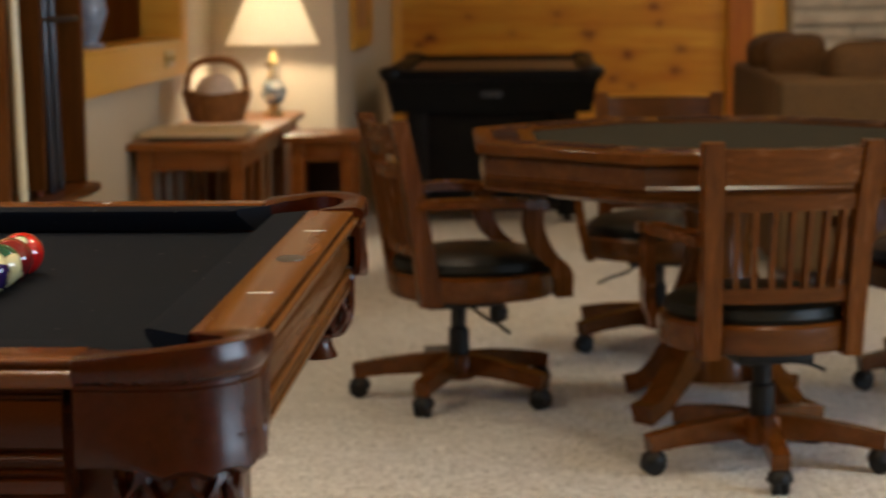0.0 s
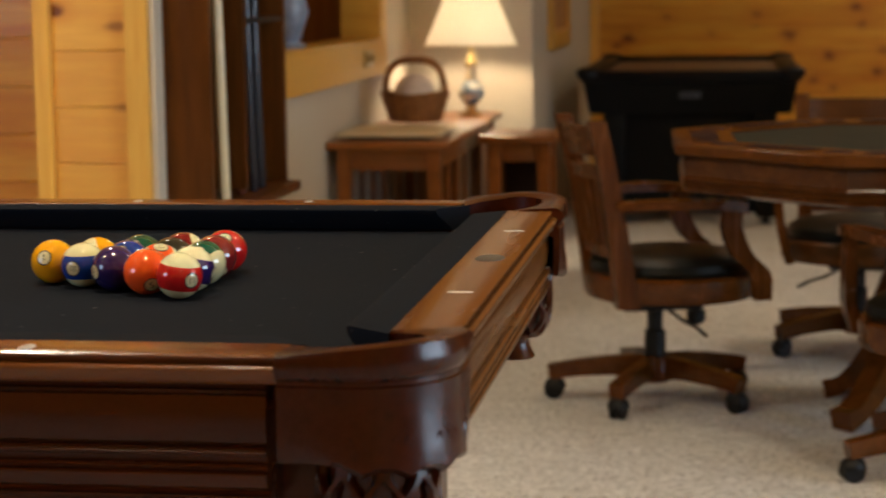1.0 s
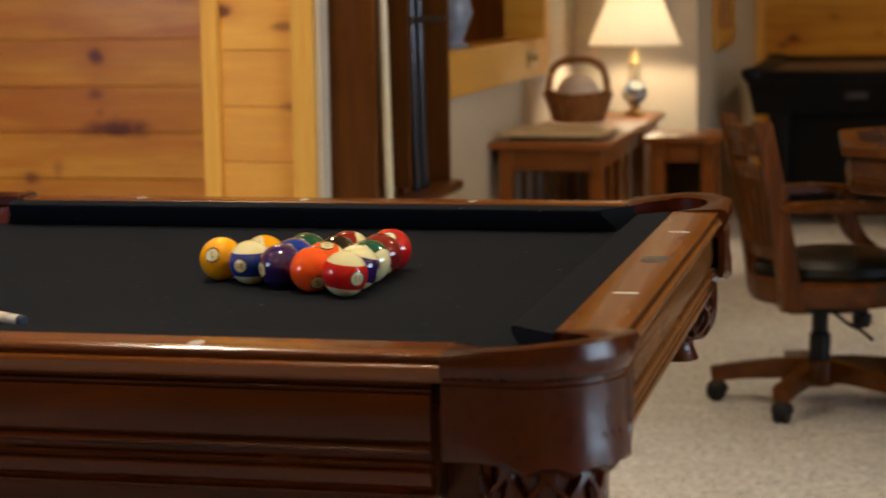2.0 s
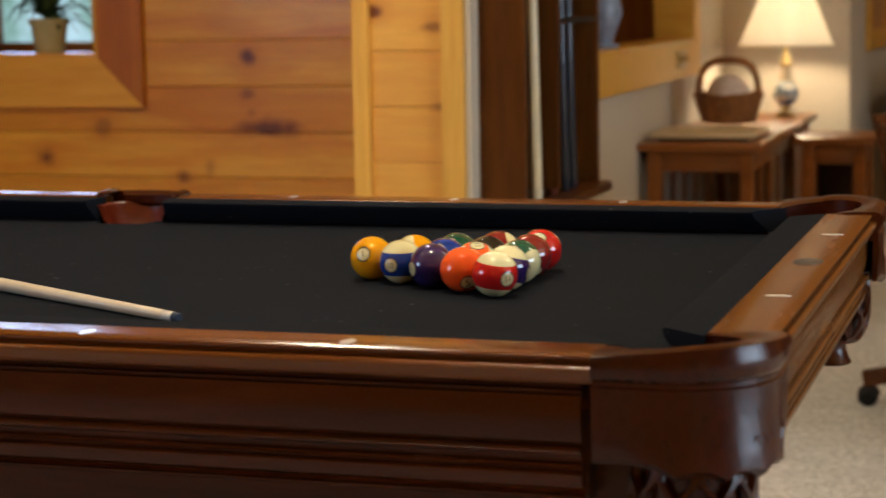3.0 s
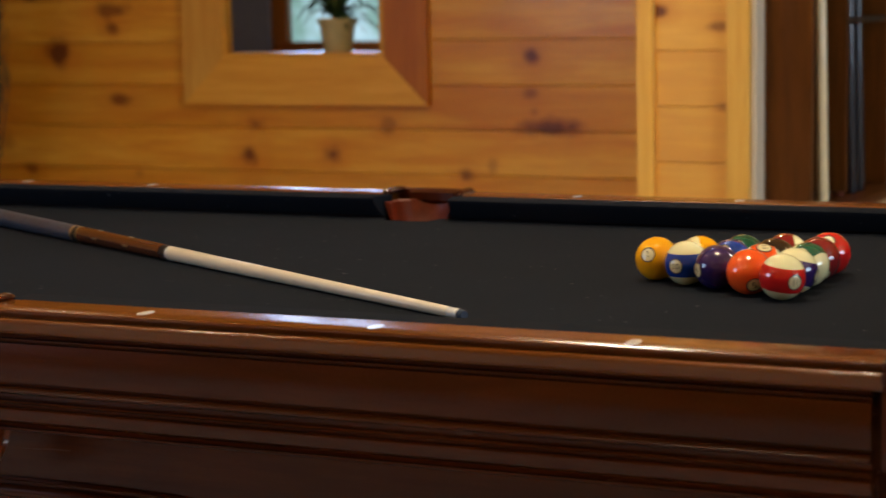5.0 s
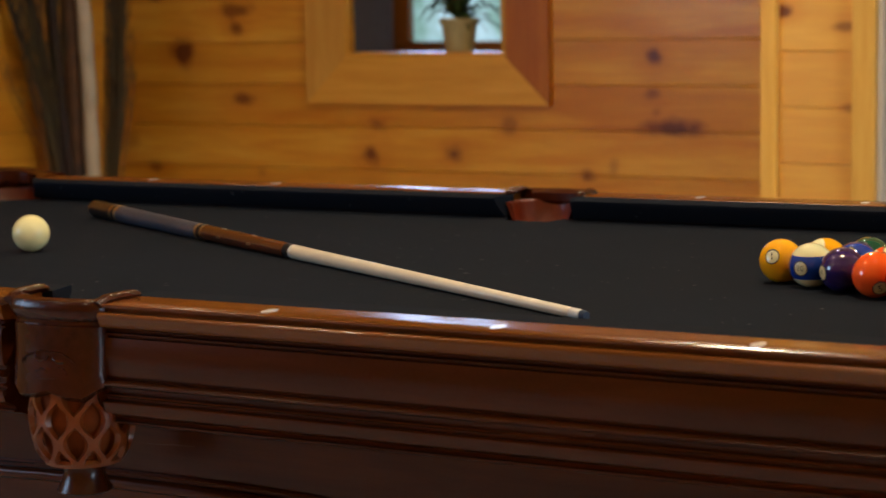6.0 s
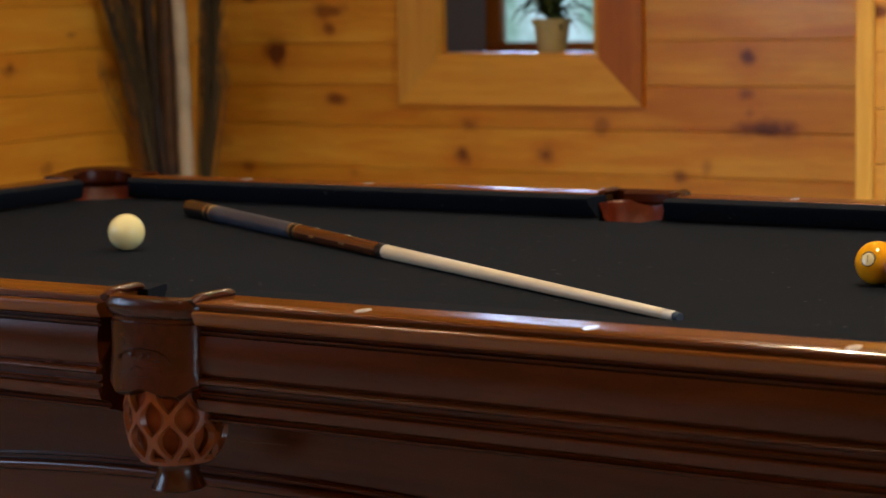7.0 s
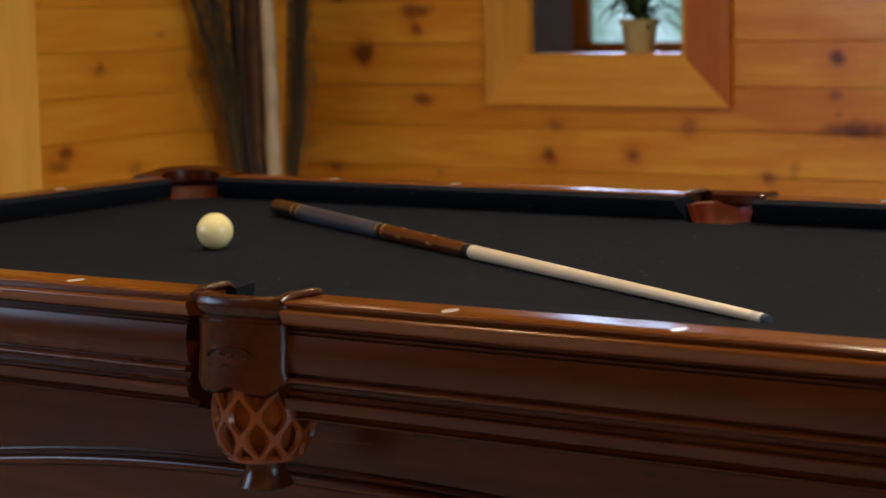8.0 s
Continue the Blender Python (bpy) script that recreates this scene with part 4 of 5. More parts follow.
# ---------------------------------------------------------------- swivel chairs and card table
def swivel_chair(m, label):
    """A mahogany captain's chair on five castors; it faces +y."""
    t = thing("swivel_chair", label, "chair", m, "chairs round the card table")
    # round seat rim, cushion
    part("seat_rim", lathe([(0.205, 0.292), (0.232, 0.296), (0.238, 0.306), (0.236, 0.322), (0.239, 0.335), (0.238, 0.356), (0.230, 0.364), (0.19, 0.366)], 44, m=Matrix.Diagonal((1, 0.98, 1, 1))), CHAIR_PLAIN, t, "round moulded wooden seat rim")
    part("seat", lathe([(0.18, 0.360), (0.215, 0.362), (0.222, 0.376), (0.216, 0.396), (0.19, 0.412), (0.12, 0.424), (0.03, 0.427)], 40), BLACK_LEATHER, t, "padded black leather seat")
    # back posts, leaning back and splaying
    for s in (-1, 1):
        pts = curve_points([(s * 0.168, -0.165, 0.285), (s * 0.170, -0.185, 0.42), (s * 0.176, -0.215, 0.60), (s * 0.186, -0.255, 0.785)], 6)
        secs = []
        for i, p in enumerate(pts):
            u = i / (len(pts) - 1)
            w, d = 0.021 + 0.002 * u, 0.030 - 0.008 * u
            secs.append([(p.x - w, p.y - d, p.z), (p.x + w, p.y - d, p.z), (p.x + w, p.y + d, p.z), (p.x - w, p.y + d, p.z)])
        part("back_post", soften(sweep(secs), 0.005, 2, 60), CHAIR_WOOD, t)
    # curved rails between the posts

    def rail(z0, z1, half, y, lean, bow, thick=0.022):
        secs = []
        for k in range(13):
            f = -1 + k / 6
            x, off = half * f, -bow * (1 - f * f)
            secs.append([(x, y + off - thick / 2, z0), (x, y + off + thick / 2, z0), (x, y - lean + off + thick / 2, z1), (x, y - lean + off - thick / 2, z1)])
        return soften(sweep(secs), 0.004, 2, 60)

    part("top_rail", rail(0.690, 0.770, 0.170, -0.233, 0.018, 0.035), CHAIR_WOOD_X, t, "curved top rail")
    part("middle_rail", rail(0.628, 0.665, 0.166, -0.220, 0.008, 0.032), CHAIR_WOOD_X, t)
    part("bottom_rail", rail(0.415, 0.450, 0.156, -0.186, 0.006, 0.026), CHAIR_WOOD_X, t)
    for k in range(7):
        f = -0.75 + k * 0.25
        x, off = 0.156 * f, -0.029 * (1 - f * f)
        part("back_slat", strip([(x, -0.192 + off, 0.445), (x * 1.03, -0.207 + off, 0.54), (x * 1.06, -0.223 + off, 0.635)], 0.012, 0.022), CHAIR_WOOD, t)
    # arms with bowed supports
    for s in (-1, 1):
        arm = []
        for p in curve_points([(s * 0.186, -0.205, 0.560), (s * 0.226, -0.09, 0.566), (s * 0.248, 0.03, 0.566), (s * 0.238, 0.135, 0.556)], 5):
            arm.append([(p.x - 0.026, p.y, p.z - 0.013), (p.x + 0.026, p.y, p.z - 0.013), (p.x + 0.026, p.y, p.z + 0.012), (p.x - 0.026, p.y, p.z + 0.012)])
        part("armrest", soften(sweep(arm), 0.007, 3, 60), CHAIR_WOOD_X, t)
        sup = []
        for i, p in enumerate(curve_points([(s * 0.238, 0.100, 0.555), (s * 0.243, 0.095, 0.50), (s * 0.236, 0.125, 0.43), (s * 0.222, 0.180, 0.375), (s * 0.200, 0.195, 0.300)], 5)):
            d = 0.024 + 0.006 * math.sin(i / 20 * math.pi)
            sup.append([(p.x - 0.013, p.y - d, p.z), (p.x + 0.013, p.y - d, p.z), (p.x + 0.013, p.y + d, p.z), (p.x - 0.013, p.y + d, p.z)])
        part("arm_support", soften(sweep(sup), 0.004, 2, 60), CHAIR_WOOD, t)
    for o in t.children:
        o.matrix_basis = pose(0, 0.042, 0)
    # column and tilt mechanism
    part("tilt_plate", box(-0.09, 0.09, -0.11, 0.11, 0.262, 0.294, 0.008), BLACK_METAL, t, "black tilt mechanism")
    part("tilt_knob", lathe([(0.012, 0), (0.026, 0.004), (0.026, 0.03), (0.018, 0.04)], 16, m=pose(0.02, 0.11, 0.252, 180)), BLACK_PLASTIC, t, "black tension knob")
    part("lever", tube(curve_points([(0.05, 0.02, 0.262), (0.10, 0.05, 0.235), (0.14, 0.07, 0.225), (0.185, 0.09, 0.205)], 4), 0.005, 6), BLACK_METAL, t, "thin black height lever")
    part("gas_column", lathe([(0.022, 0.265), (0.022, 0.20), (0.029, 0.195), (0.030, 0.06), (0.026, 0.055)], 20), BLACK_METAL, t, "black gas lift column")
    part("hub", lathe([(0.048, 0.125), (0.052, 0.118), (0.050, 0.06), (0.036, 0.052)], 20), CHAIR_WOOD, t)
    for k in range(5):
        a = 2 * math.pi * k / 5
        c, s_ = math.cos(a), math.sin(a)
        leg = strip([(0.035 * c, 0.035 * s_, 0.098), (0.12 * c, 0.12 * s_, 0.096), (0.21 * c, 0.21 * s_, 0.088), (0.292 * c, 0.292 * s_, 0.076)], [0.036, 0.038, 0.040, 0.042], [0.060, 0.052, 0.044, 0.038])
        part("base_leg", soften(leg, 0.006, 2, 50), CHAIR_PLAIN, t)
        castor = part("castor", lathe([(0.006, 0.062), (0.006, 0.03), (0.005, 0.028)], 8, m=Matrix.Translation((0.272 * c, 0.272 * s_, 0))), BLACK_METAL, t, "black twin-wheel castor")
        for w in (-1, 1):
            wheel = lathe([(0.010, -0.008), (0.024, -0.008), (0.0275, -0.005), (0.0275, 0.005), (0.024, 0.008), (0.010, 0.008)], 18, m=pose(0.278 * c - s_ * 0.011 * w, 0.278 * s_ + c * 0.011 * w, 0.0275, 90, 0, math.degrees(a)))
            part("wheel", wheel, BLACK_PLASTIC, castor)
        part("hood", lathe([(0.030, 0.030), (0.031, 0.036), (0.026, 0.050), (0.012, 0.060)], 16, m=Matrix.Translation((0.276 * c, 0.276 * s_, 0))), BLACK_PLASTIC, castor)
    return t


def turn_base(chair, degrees):
    """Swing the five-legged base under the seat so that one leg points that way in the room."""
    own = math.degrees(chair.matrix_basis.to_euler().z)
    for o in chair.children:
        if o.name.split(".")[0] in ("base_leg", "castor"):
            o.matrix_basis = pose(0, 0, 0, 0, 0, degrees - own)


first = swivel_chair(pose(1.301, 3.000, 0, 0, 0, -72), "mahogany swivel armchair with black leather seat, side on to table")
second = copy_thing(first, pose(2.045, 2.21, 0, 0, 0, 11))
second["label"] = "mahogany swivel armchair with black leather seat, back to the room"
third = copy_thing(first, pose(1.90, 3.82, 0, 0, 0, 176))
third["label"] = "mahogany swivel armchair with black leather seat behind the table"
fourth = copy_thing(first, pose(2.70, 3.15, 0, 0, 0, 100))
fourth["label"] = "mahogany swivel armchair with black leather seat beside the table"
for chair, degrees in ((first, -108), (second, -88), (third, 212), (fourth, 192)):
    turn_base(chair, degrees)


def card_table():
    t = thing("card_table", "eight-sided mahogany card table with dark felt top on a pedestal", "table", pose(2.0, 2.85, 0))
    TOPZ, SIDES = 0.742, 8
    corners = [(0.70 * math.cos(radians(a)), 0.70 * math.sin(radians(a))) for a in (160 + 45 * k for k in range(SIDES))]

    def ring(scale, z):
        return [(x * scale, y * scale, z) for x, y in corners]

    rim = sweep([ring(0.76, TOPZ - 0.001), ring(0.99, TOPZ), ring(1.0, TOPZ - 0.004), ring(1.0, TOPZ - 0.026), ring(0.992, TOPZ - 0.030), ring(0.76, TOPZ - 0.032)], True)
    part("rim", soften(rim, 0.002, 2, 25), CHAIR_PLAIN, t, "wide wooden rim")
    part("felt_top", sweep([ring(0.765, TOPZ - 0.030), ring(0.765, TOPZ - 0.008)]), POKER_FELT, t, "dark felt playing surface")
    apron = [(0.955, 0.031), (0.955, 0.036), (0.968, 0.038), (0.962, 0.080), (0.968, 0.086), (0.968, 0.090), (0.958, 0.092), (0.958, 0.095), (0.970, 0.097), (0.972, 0.101), (0.960, 0.103), (0.962, 0.109), (0.972, 0.111), (0.970, 0.118), (0.60, 0.158), (0.60, 0.031)]
    part("apron", sweep([ring(a, TOPZ - b) for a, b in apron], True), CHAIR_PLAIN, t, "moulded wooden apron", False)
    for i in range(SIDES):
        ax, ay = corners[i]
        bx, by = corners[(i + 1) % SIDES]
        for f in (0.12, 0.88):
            x, y = (ax + (bx - ax) * f) * 0.875, (ay + (by - ay) * f) * 0.875
            part("cup_holder", sweep([[(x + r * math.cos(a), y + r * math.sin(a), z) for r, z in ((0.036, TOPZ + 0.0005), (0.039, TOPZ + 0.0015), (0.040, TOPZ - 0.004), (0.037, TOPZ - 0.006))] for a in [k * math.pi / 10 for k in range(20)]], True), CHAIR_WOOD_X, t, "wooden ring of a cup holder")
            # no hollow here: a flat dark disc paints the well's depth
            part("cup_well", lathe([(0.036, TOPZ - 0.004), (0.036, TOPZ + 0.0012)], 20, m=Matrix.Translation((x, y, 0))), PAINTED_DEPTH, t, "flat dark disc for the cup well")
        ends = [((ax + (bx - ax) * f) * 0.875, (ay + (by - ay) * f) * 0.875, TOPZ + 0.0002) for f in (0.28, 0.72)]
        # likewise a flat dark strip in place of a sunken tray
        part("chip_tray", strip(ends, 0.07, 0.0035), PAINTED_DEPTH, t, "flat dark strip for the chip tray")
    part("pedestal", lathe([(0.16, 0.584), (0.165, 0.56), (0.10, 0.54), (0.085, 0.46), (0.095, 0.40), (0.13, 0.30), (0.135, 0.22), (0.11, 0.16), (0.12, 0.13), (0.12, 0.09), (0.07, 0.08)], 20), CHAIR_WOOD, t, "thick turned wooden pedestal")
    for k in range(4):
        a = radians(45 + 90 * k)
        c, s = math.cos(a), math.sin(a)
        pts = curve_points([(0.06 * c, 0.06 * s, 0.19), (0.12 * c, 0.12 * s, 0.165), (0.19 * c, 0.19 * s, 0.095), (0.25 * c, 0.25 * s, 0.047), (0.305 * c, 0.305 * s, 0.028)], 4)
        part("foot", soften(strip(pts, 0.066, [0.10, 0.098, 0.092, 0.086, 0.08, 0.074, 0.068, 0.063, 0.058, 0.055, 0.052, 0.050, 0.048, 0.048, 0.049, 0.051, 0.053]), 0.008, 2, 50), CHAIR_PLAIN, t, "curved pedestal foot")
    return t


card_table()


# ---------------------------------------------------------------- cue rack on the plaster wall
def cue_rack():
    y0, y1, x0, x1, zb = 2.41, 3.22, WHITE_X, WHITE_X + 0.155, 0.585
    t = thing("cue_rack", "tall dark wooden wall rack holding pool cues", "cue rack", pose(x0, y0, zb))
    w, d, h = y1 - y0, x1 - x0, 1.45
    part("side_panel", box(0, 0.120, 0, 0.024, 0, h, 0.003), RACK_WOOD, t)
    part("side_panel", box(0, d * 0.85, w - 0.024, w, 0, h, 0.003), RACK_WOOD, t)
    # the rack's inner shade is put into this panel's colour
    part("back_panel", box(0.001, 0.012, 0.024, w - 0.024, 0, h), DARKENED_BACK_WOOD, t)
    part("divider", box(0.012, d * 0.8, w * 0.42, w * 0.42 + 0.02, 0.02, h, 0.002), RACK_WOOD, t)
    part("bottom_shelf", box(0, d + 0.012, -0.01, w + 0.015, -0.028, 0.0, 0.008), RACK_WOOD, t, "moulded bottom shelf")
    part("top_board", box(0, d + 0.02, -0.01, w + 0.015, h, h + 0.025, 0.006), RACK_WOOD, t)
    part("cue_holder", box(0.012, d * 0.82, w * 0.42 + 0.02, w - 0.024, 0.46, 0.475, 0.003), BLACK_PLASTIC, t, "notched dark holder")
    part("ball_shelf", box(0.012, d * 0.7, 0.024, w * 0.42, 0.70, 0.715, 0.003), RACK_WOOD, t)
    return t


cue_rack()


def standing_cue(x, y, z, lean, mats, label):
    t = thing("pool_cue", label, "pool cue", pose(x, y, z, *lean), "cues in the wall rack")
    part("butt", lathe([(0.012, 0), (0.0135, 0.004), (0.0125, 0.72), (0.0105, 0.73)], 14), mats[0], t)
    part("shaft", lathe([(0.0105, 0.73), (0.0115, 0.735), (0.0065, 1.40), (0.005, 1.404)], 14), mats[1], t)
    return t


CREAM_CUE = plain("cream_lacquer_cue", (0.70, 0.60, 0.38), 0.3, 0, 0.3)
DARK_CUE = plain("black_lacquer_cue", (0.014, 0.016, 0.024), 0.3, 0, 0.4)
RED_CUE = plain("red_brown_cue", (0.16, 0.04, 0.02), 0.3, 0, 0.4)
standing_cue(0.234, 2.475, 0.586, (0, -1.0, 0), (CREAM_CUE, CREAM_CUE), "cream lacquered cue upright in the rack")
standing_cue(0.205, 2.90, 0.586, (0, -1.2, 0), (DARK_CUE, DARK_CUE), "black lacquered cue upright in the rack")
standing_cue(0.205, 2.99, 0.586, (0, -1.2, 0), (DARK_CUE, DARK_CUE), "black lacquered cue upright in the rack")
standing_cue(0.19, 2.82, 0.586, (0, -1.4, 0), (RED_CUE, RED_CUE), "red-brown cue upright in the rack")


# ---------------------------------------------------------------- end tables with lamp and basket
def end_table(name, x0, x1, y0, y1, top, label, shelf):
    t = thing(name, label, "end table", pose((x0 + x1) / 2, (y0 + y1) / 2, 0))
    w, d = (x1 - x0) / 2, (y1 - y0) / 2
    part("tabletop", box(-w, w, -d, d, top - 0.026, top, 0.005), OAK, t)
    for sx in (-1, 1):
        for sy in (-1, 1):
            cx, cy = sx * (w - 0.055), sy * (d - 0.055)
            part("leg", box(cx - 0.024, cx + 0.024, cy - 0.024, cy + 0.024, 0, top - 0.026, 0.004), OAK, t)
        part("side_rail", box(sx * (w - 0.055) - 0.01, sx * (w - 0.055) + 0.01, -d + 0.08, d - 0.08, top - 0.1, top - 0.026, 0.002), OAK, t)
        part("side_stretcher", box(sx * (w - 0.055) - 0.01, sx * (w - 0.055) + 0.01, -d + 0.08, d - 0.08, 0.12, 0.16, 0.002), OAK, t)
        for k in range(5):
            y = -d + 0.16 + (2 * d - 0.32) * k / 4
            part("side_slat", box(sx * (w - 0.055) - 0.006, sx * (w - 0.055) + 0.006, y - 0.02, y + 0.02, 0.16, top - 0.1, 0.002), OAK, t)
    for sy in (-1, 1):
        part("end_rail", box(-w + 0.08, w - 0.08, sy * (d - 0.055) - 0.01, sy * (d - 0.055) + 0.01, top - 0.1, top - 0.026, 0.002), OAK, t)
    if shelf:
        part("shelf", box(-w + 0.05, w - 0.05, -d + 0.05, d - 0.05, 0.14, 0.16, 0.003), OAK, t)
        for k in range(5):
            x = -w + 0.15 + (2 * w - 0.30) * k / 4
            part("back_slat", box(x - 0.017, x + 0.017, d - 0.062, d - 0.050, 0.16, top - 0.1, 0.002), OAK, t)
    return t


end_table("end_table", 0.103, 0.535, 4.40, 5.66, 0.60, "red-brown wooden end table with slatted sides", True)
side = end_table("side_table", 0.545, 0.845, 5.20, 5.62, 0.562, "small red-brown wooden side table beside the lamp", True)
# dark panel added to fill the open space under the top
part("back_panel", box(-0.09, 0.09, 0.13, 0.145, 0.16, 0.46, 0.002), DARKENED_BACK_WOOD, side, "dark panel added under the tabletop")
end_table("lamp_table", 0.13, 0.52, 5.70, 6.22, 0.597, "wooden table carrying the lit table lamp", False)


def basket():
    t = thing("wicker_basket", "oval brown wicker basket with a tall hooped handle", "basket", pose(0.325, 5.02, 0.633))
    WICKER = plain("brown_wicker", (0.25, 0.095, 0.020), 0.6, 0, 0, 0.55, 45, 0.7)
    for k in range(9):
        weave = bmesh.new()
        u = k / 8
        r = 0.088 + 0.032 * u
        tube([(r * math.cos(a) * 1.05, r * 0.8 * math.sin(a), 0.008 + 0.092 * u + 0.012 * abs(math.cos(a)) * u) for a in [j * math.pi / 16 for j in range(32)]], 0.0068, 6, weave, True)
        part("weave", weave, WICKER, t)
    part("bottom", lathe([(0.085, 0.0), (0.09, 0.006), (0.08, 0.008)], 24, m=Matrix.Diagonal((1.05, 0.8, 1, 1))), WICKER, t)
    for j in range(18):
        a = j * math.pi / 9
        stake = bmesh.new()
        tube([(0.092 * math.cos(a) * 1.05, 0.074 * math.sin(a), 0.004), (0.128 * math.cos(a) * 1.02, 0.101 * math.sin(a), 0.108)], 0.004, 5, stake)
        part("stake", stake, WICKER, t)
    hoop = [(0.112 * math.copysign(abs(math.cos(a)) ** 0.7, math.cos(a)), 0.0, 0.085 + 0.148 * math.sin(a) ** 0.62) for a in [math.pi * j / 22 for j in range(23)]]
    part("handle", tube(hoop, 0.0135, 8), WICKER, t, "thick hooped handle")
    part("cloth", lathe([(0.085, 0.082), (0.082, 0.110), (0.072, 0.140), (0.052, 0.166), (0.02, 0.180)], 16), plain("pale_napkin", (0.62, 0.50, 0.40), 0.85, 0, 0, 0.2, 40, 0.5), t, "pale folded cloth")
    return t


basket()
tray = thing("game_board", "flat pale wooden game board with dark edge openings", "board game", pose(0.31, 4.72, 0.60))
part("board", box(-0.185, 0.185, -0.22, 0.22, 0.012, 0.026, 0.002), plain("pale_game_wood", (0.62, 0.49, 0.28), 0.45, 0, 0.1, 0.15, 20), tray)
part("plinth", box(-0.15, 0.15, -0.21, 0.20, 0.0, 0.012), BLACK_PLASTIC, tray, "dark recessed base")


def table_lamp():
    t = thing("table_lamp", "lit table lamp with pleated cream shade and blue-white vase base", "lamp", pose(0.42, 5.95, 0.597))
    part("foot", lathe([(0.044, 0.0), (0.046, 0.010), (0.036, 0.016), (0.020, 0.026), (0.018, 0.036), (0.030, 0.044), (0.022, 0.050)], 24), BRASS, t, "stepped brass foot")
    part("body", lathe([(0.022, 0.050), (0.040, 0.062), (0.052, 0.084), (0.054, 0.100), (0.048, 0.122), (0.032, 0.140), (0.024, 0.150)], 28), porcelain, t, "round blue and white porcelain body")
    part("collar", lathe([(0.024, 0.150), (0.027, 0.158), (0.024, 0.178), (0.019, 0.200), (0.020, 0.206)], 24), plain("cream_porcelain", (0.62, 0.54, 0.36), 0.25, 0, 0.3, 0.08), t, "cream porcelain collar")
    part("neck", lathe([(0.021, 0.206), (0.028, 0.212), (0.027, 0.226), (0.018, 0.234), (0.022, 0.246), (0.012, 0.256), (0.009, 0.30)], 20), BRASS, t, "brass neck")
    rings = []
    n = 96
    for k in range(n):
        a = 2 * math.pi * k / n
        w = 1 + (0.011 if k % 2 else -0.011)
        rings.append([(r * w * math.cos(a), r * w * math.sin(a), z) for r, z in ((0.193, 0.294), (0.150, 0.40), (0.103, 0.515), (0.101, 0.515), (0.148, 0.40), (0.191, 0.294))])
    part("shade", sweep(rings, True), shade_material(), t, "pleated cream fabric shade glowing from inside", False)
    for z, r in ((0.296, 0.194), (0.513, 0.104)):
        part("shade_trim", tube([(r * math.cos(a), r * math.sin(a), z) for a in [k * math.pi / 20 for k in range(40)]], 0.004, 6, None, True), plain("cream_braid", (0.75, 0.66, 0.48), 0.8), t)
    part("bulb", lathe([(0.010, 0.300), (0.016, 0.306), (0.022, 0.322), (0.018, 0.338), (0.006, 0.344)], 16), glow_material("lit_bulb", (1.0, 0.75, 0.42), 3.0), t, "glowing bulb")
    return t


n = Nodes("blue_white_porcelain")
vec = n.coords((1, 1, 1))
porcelain = n.done(n.ramp(n.noise(vec, 26, 4, 0.6), (0.42, (0.10, 0.16, 0.22)), (0.52, (0.38, 0.44, 0.46)), (0.62, (0.62, 0.60, 0.50))), 0.18, 0, 0.5)
table_lamp()

outlet = thing("light_switch", "brass double switch plate on the casing", "switch", pose(WHITE_X + 0.022, 5.16, 0.865))
part("plate", box(0, 0.006, -0.09, 0.09, -0.032, 0.032, 0.002), BRASS, outlet)
for s in (-1, 1):
    part("toggle", box(0.006, 0.016, s * 0.045 - 0.008, s * 0.045 + 0.008, -0.008, 0.012, 0.002), BRASS, outlet)

bird = thing("ornament", "blue-grey figurine standing in the cased opening", "figurine", pose(0.03, 4.20, SIDE_WIN[2] + 0.016))
b = lathe([(0.05, 0.0), (0.055, 0.01), (0.03, 0.02), (0.045, 0.06), (0.065, 0.12), (0.05, 0.18), (0.03, 0.21), (0.035, 0.24), (0.015, 0.27)], 14)
box(-0.01, 0.01, 0.03, 0.17, 0.09, 0.12, 0.006, b)
part("body", b, plain("blue_grey_glaze", (0.22, 0.28, 0.38), 0.35, 0, 0.2, 0.5, 25), bird)

picture = thing("framed_picture", "small picture in a pine frame on the plaster wall", "picture", pose(0.645, 7.6, 0.83))
for y0, y1, z0, z1 in ((-0.55, 0.55, 0, 0.09), (-0.55, 0.55, 0.61, 0.7), (-0.55, -0.46, 0.09, 0.61), (0.46, 0.55, 0.09, 0.61)):
    part("frame_side", box(0, 0.025, y0, y1, z0, z1, 0.004), PINE_TRIM_X, picture)
part("print", box(0.001, 0.006, -0.46, 0.46, 0.09, 0.61), plain("brown_print", (0.42, 0.20, 0.06), 0.5, 0, 0, 0.5, 4), picture, "blurred orange-brown print")


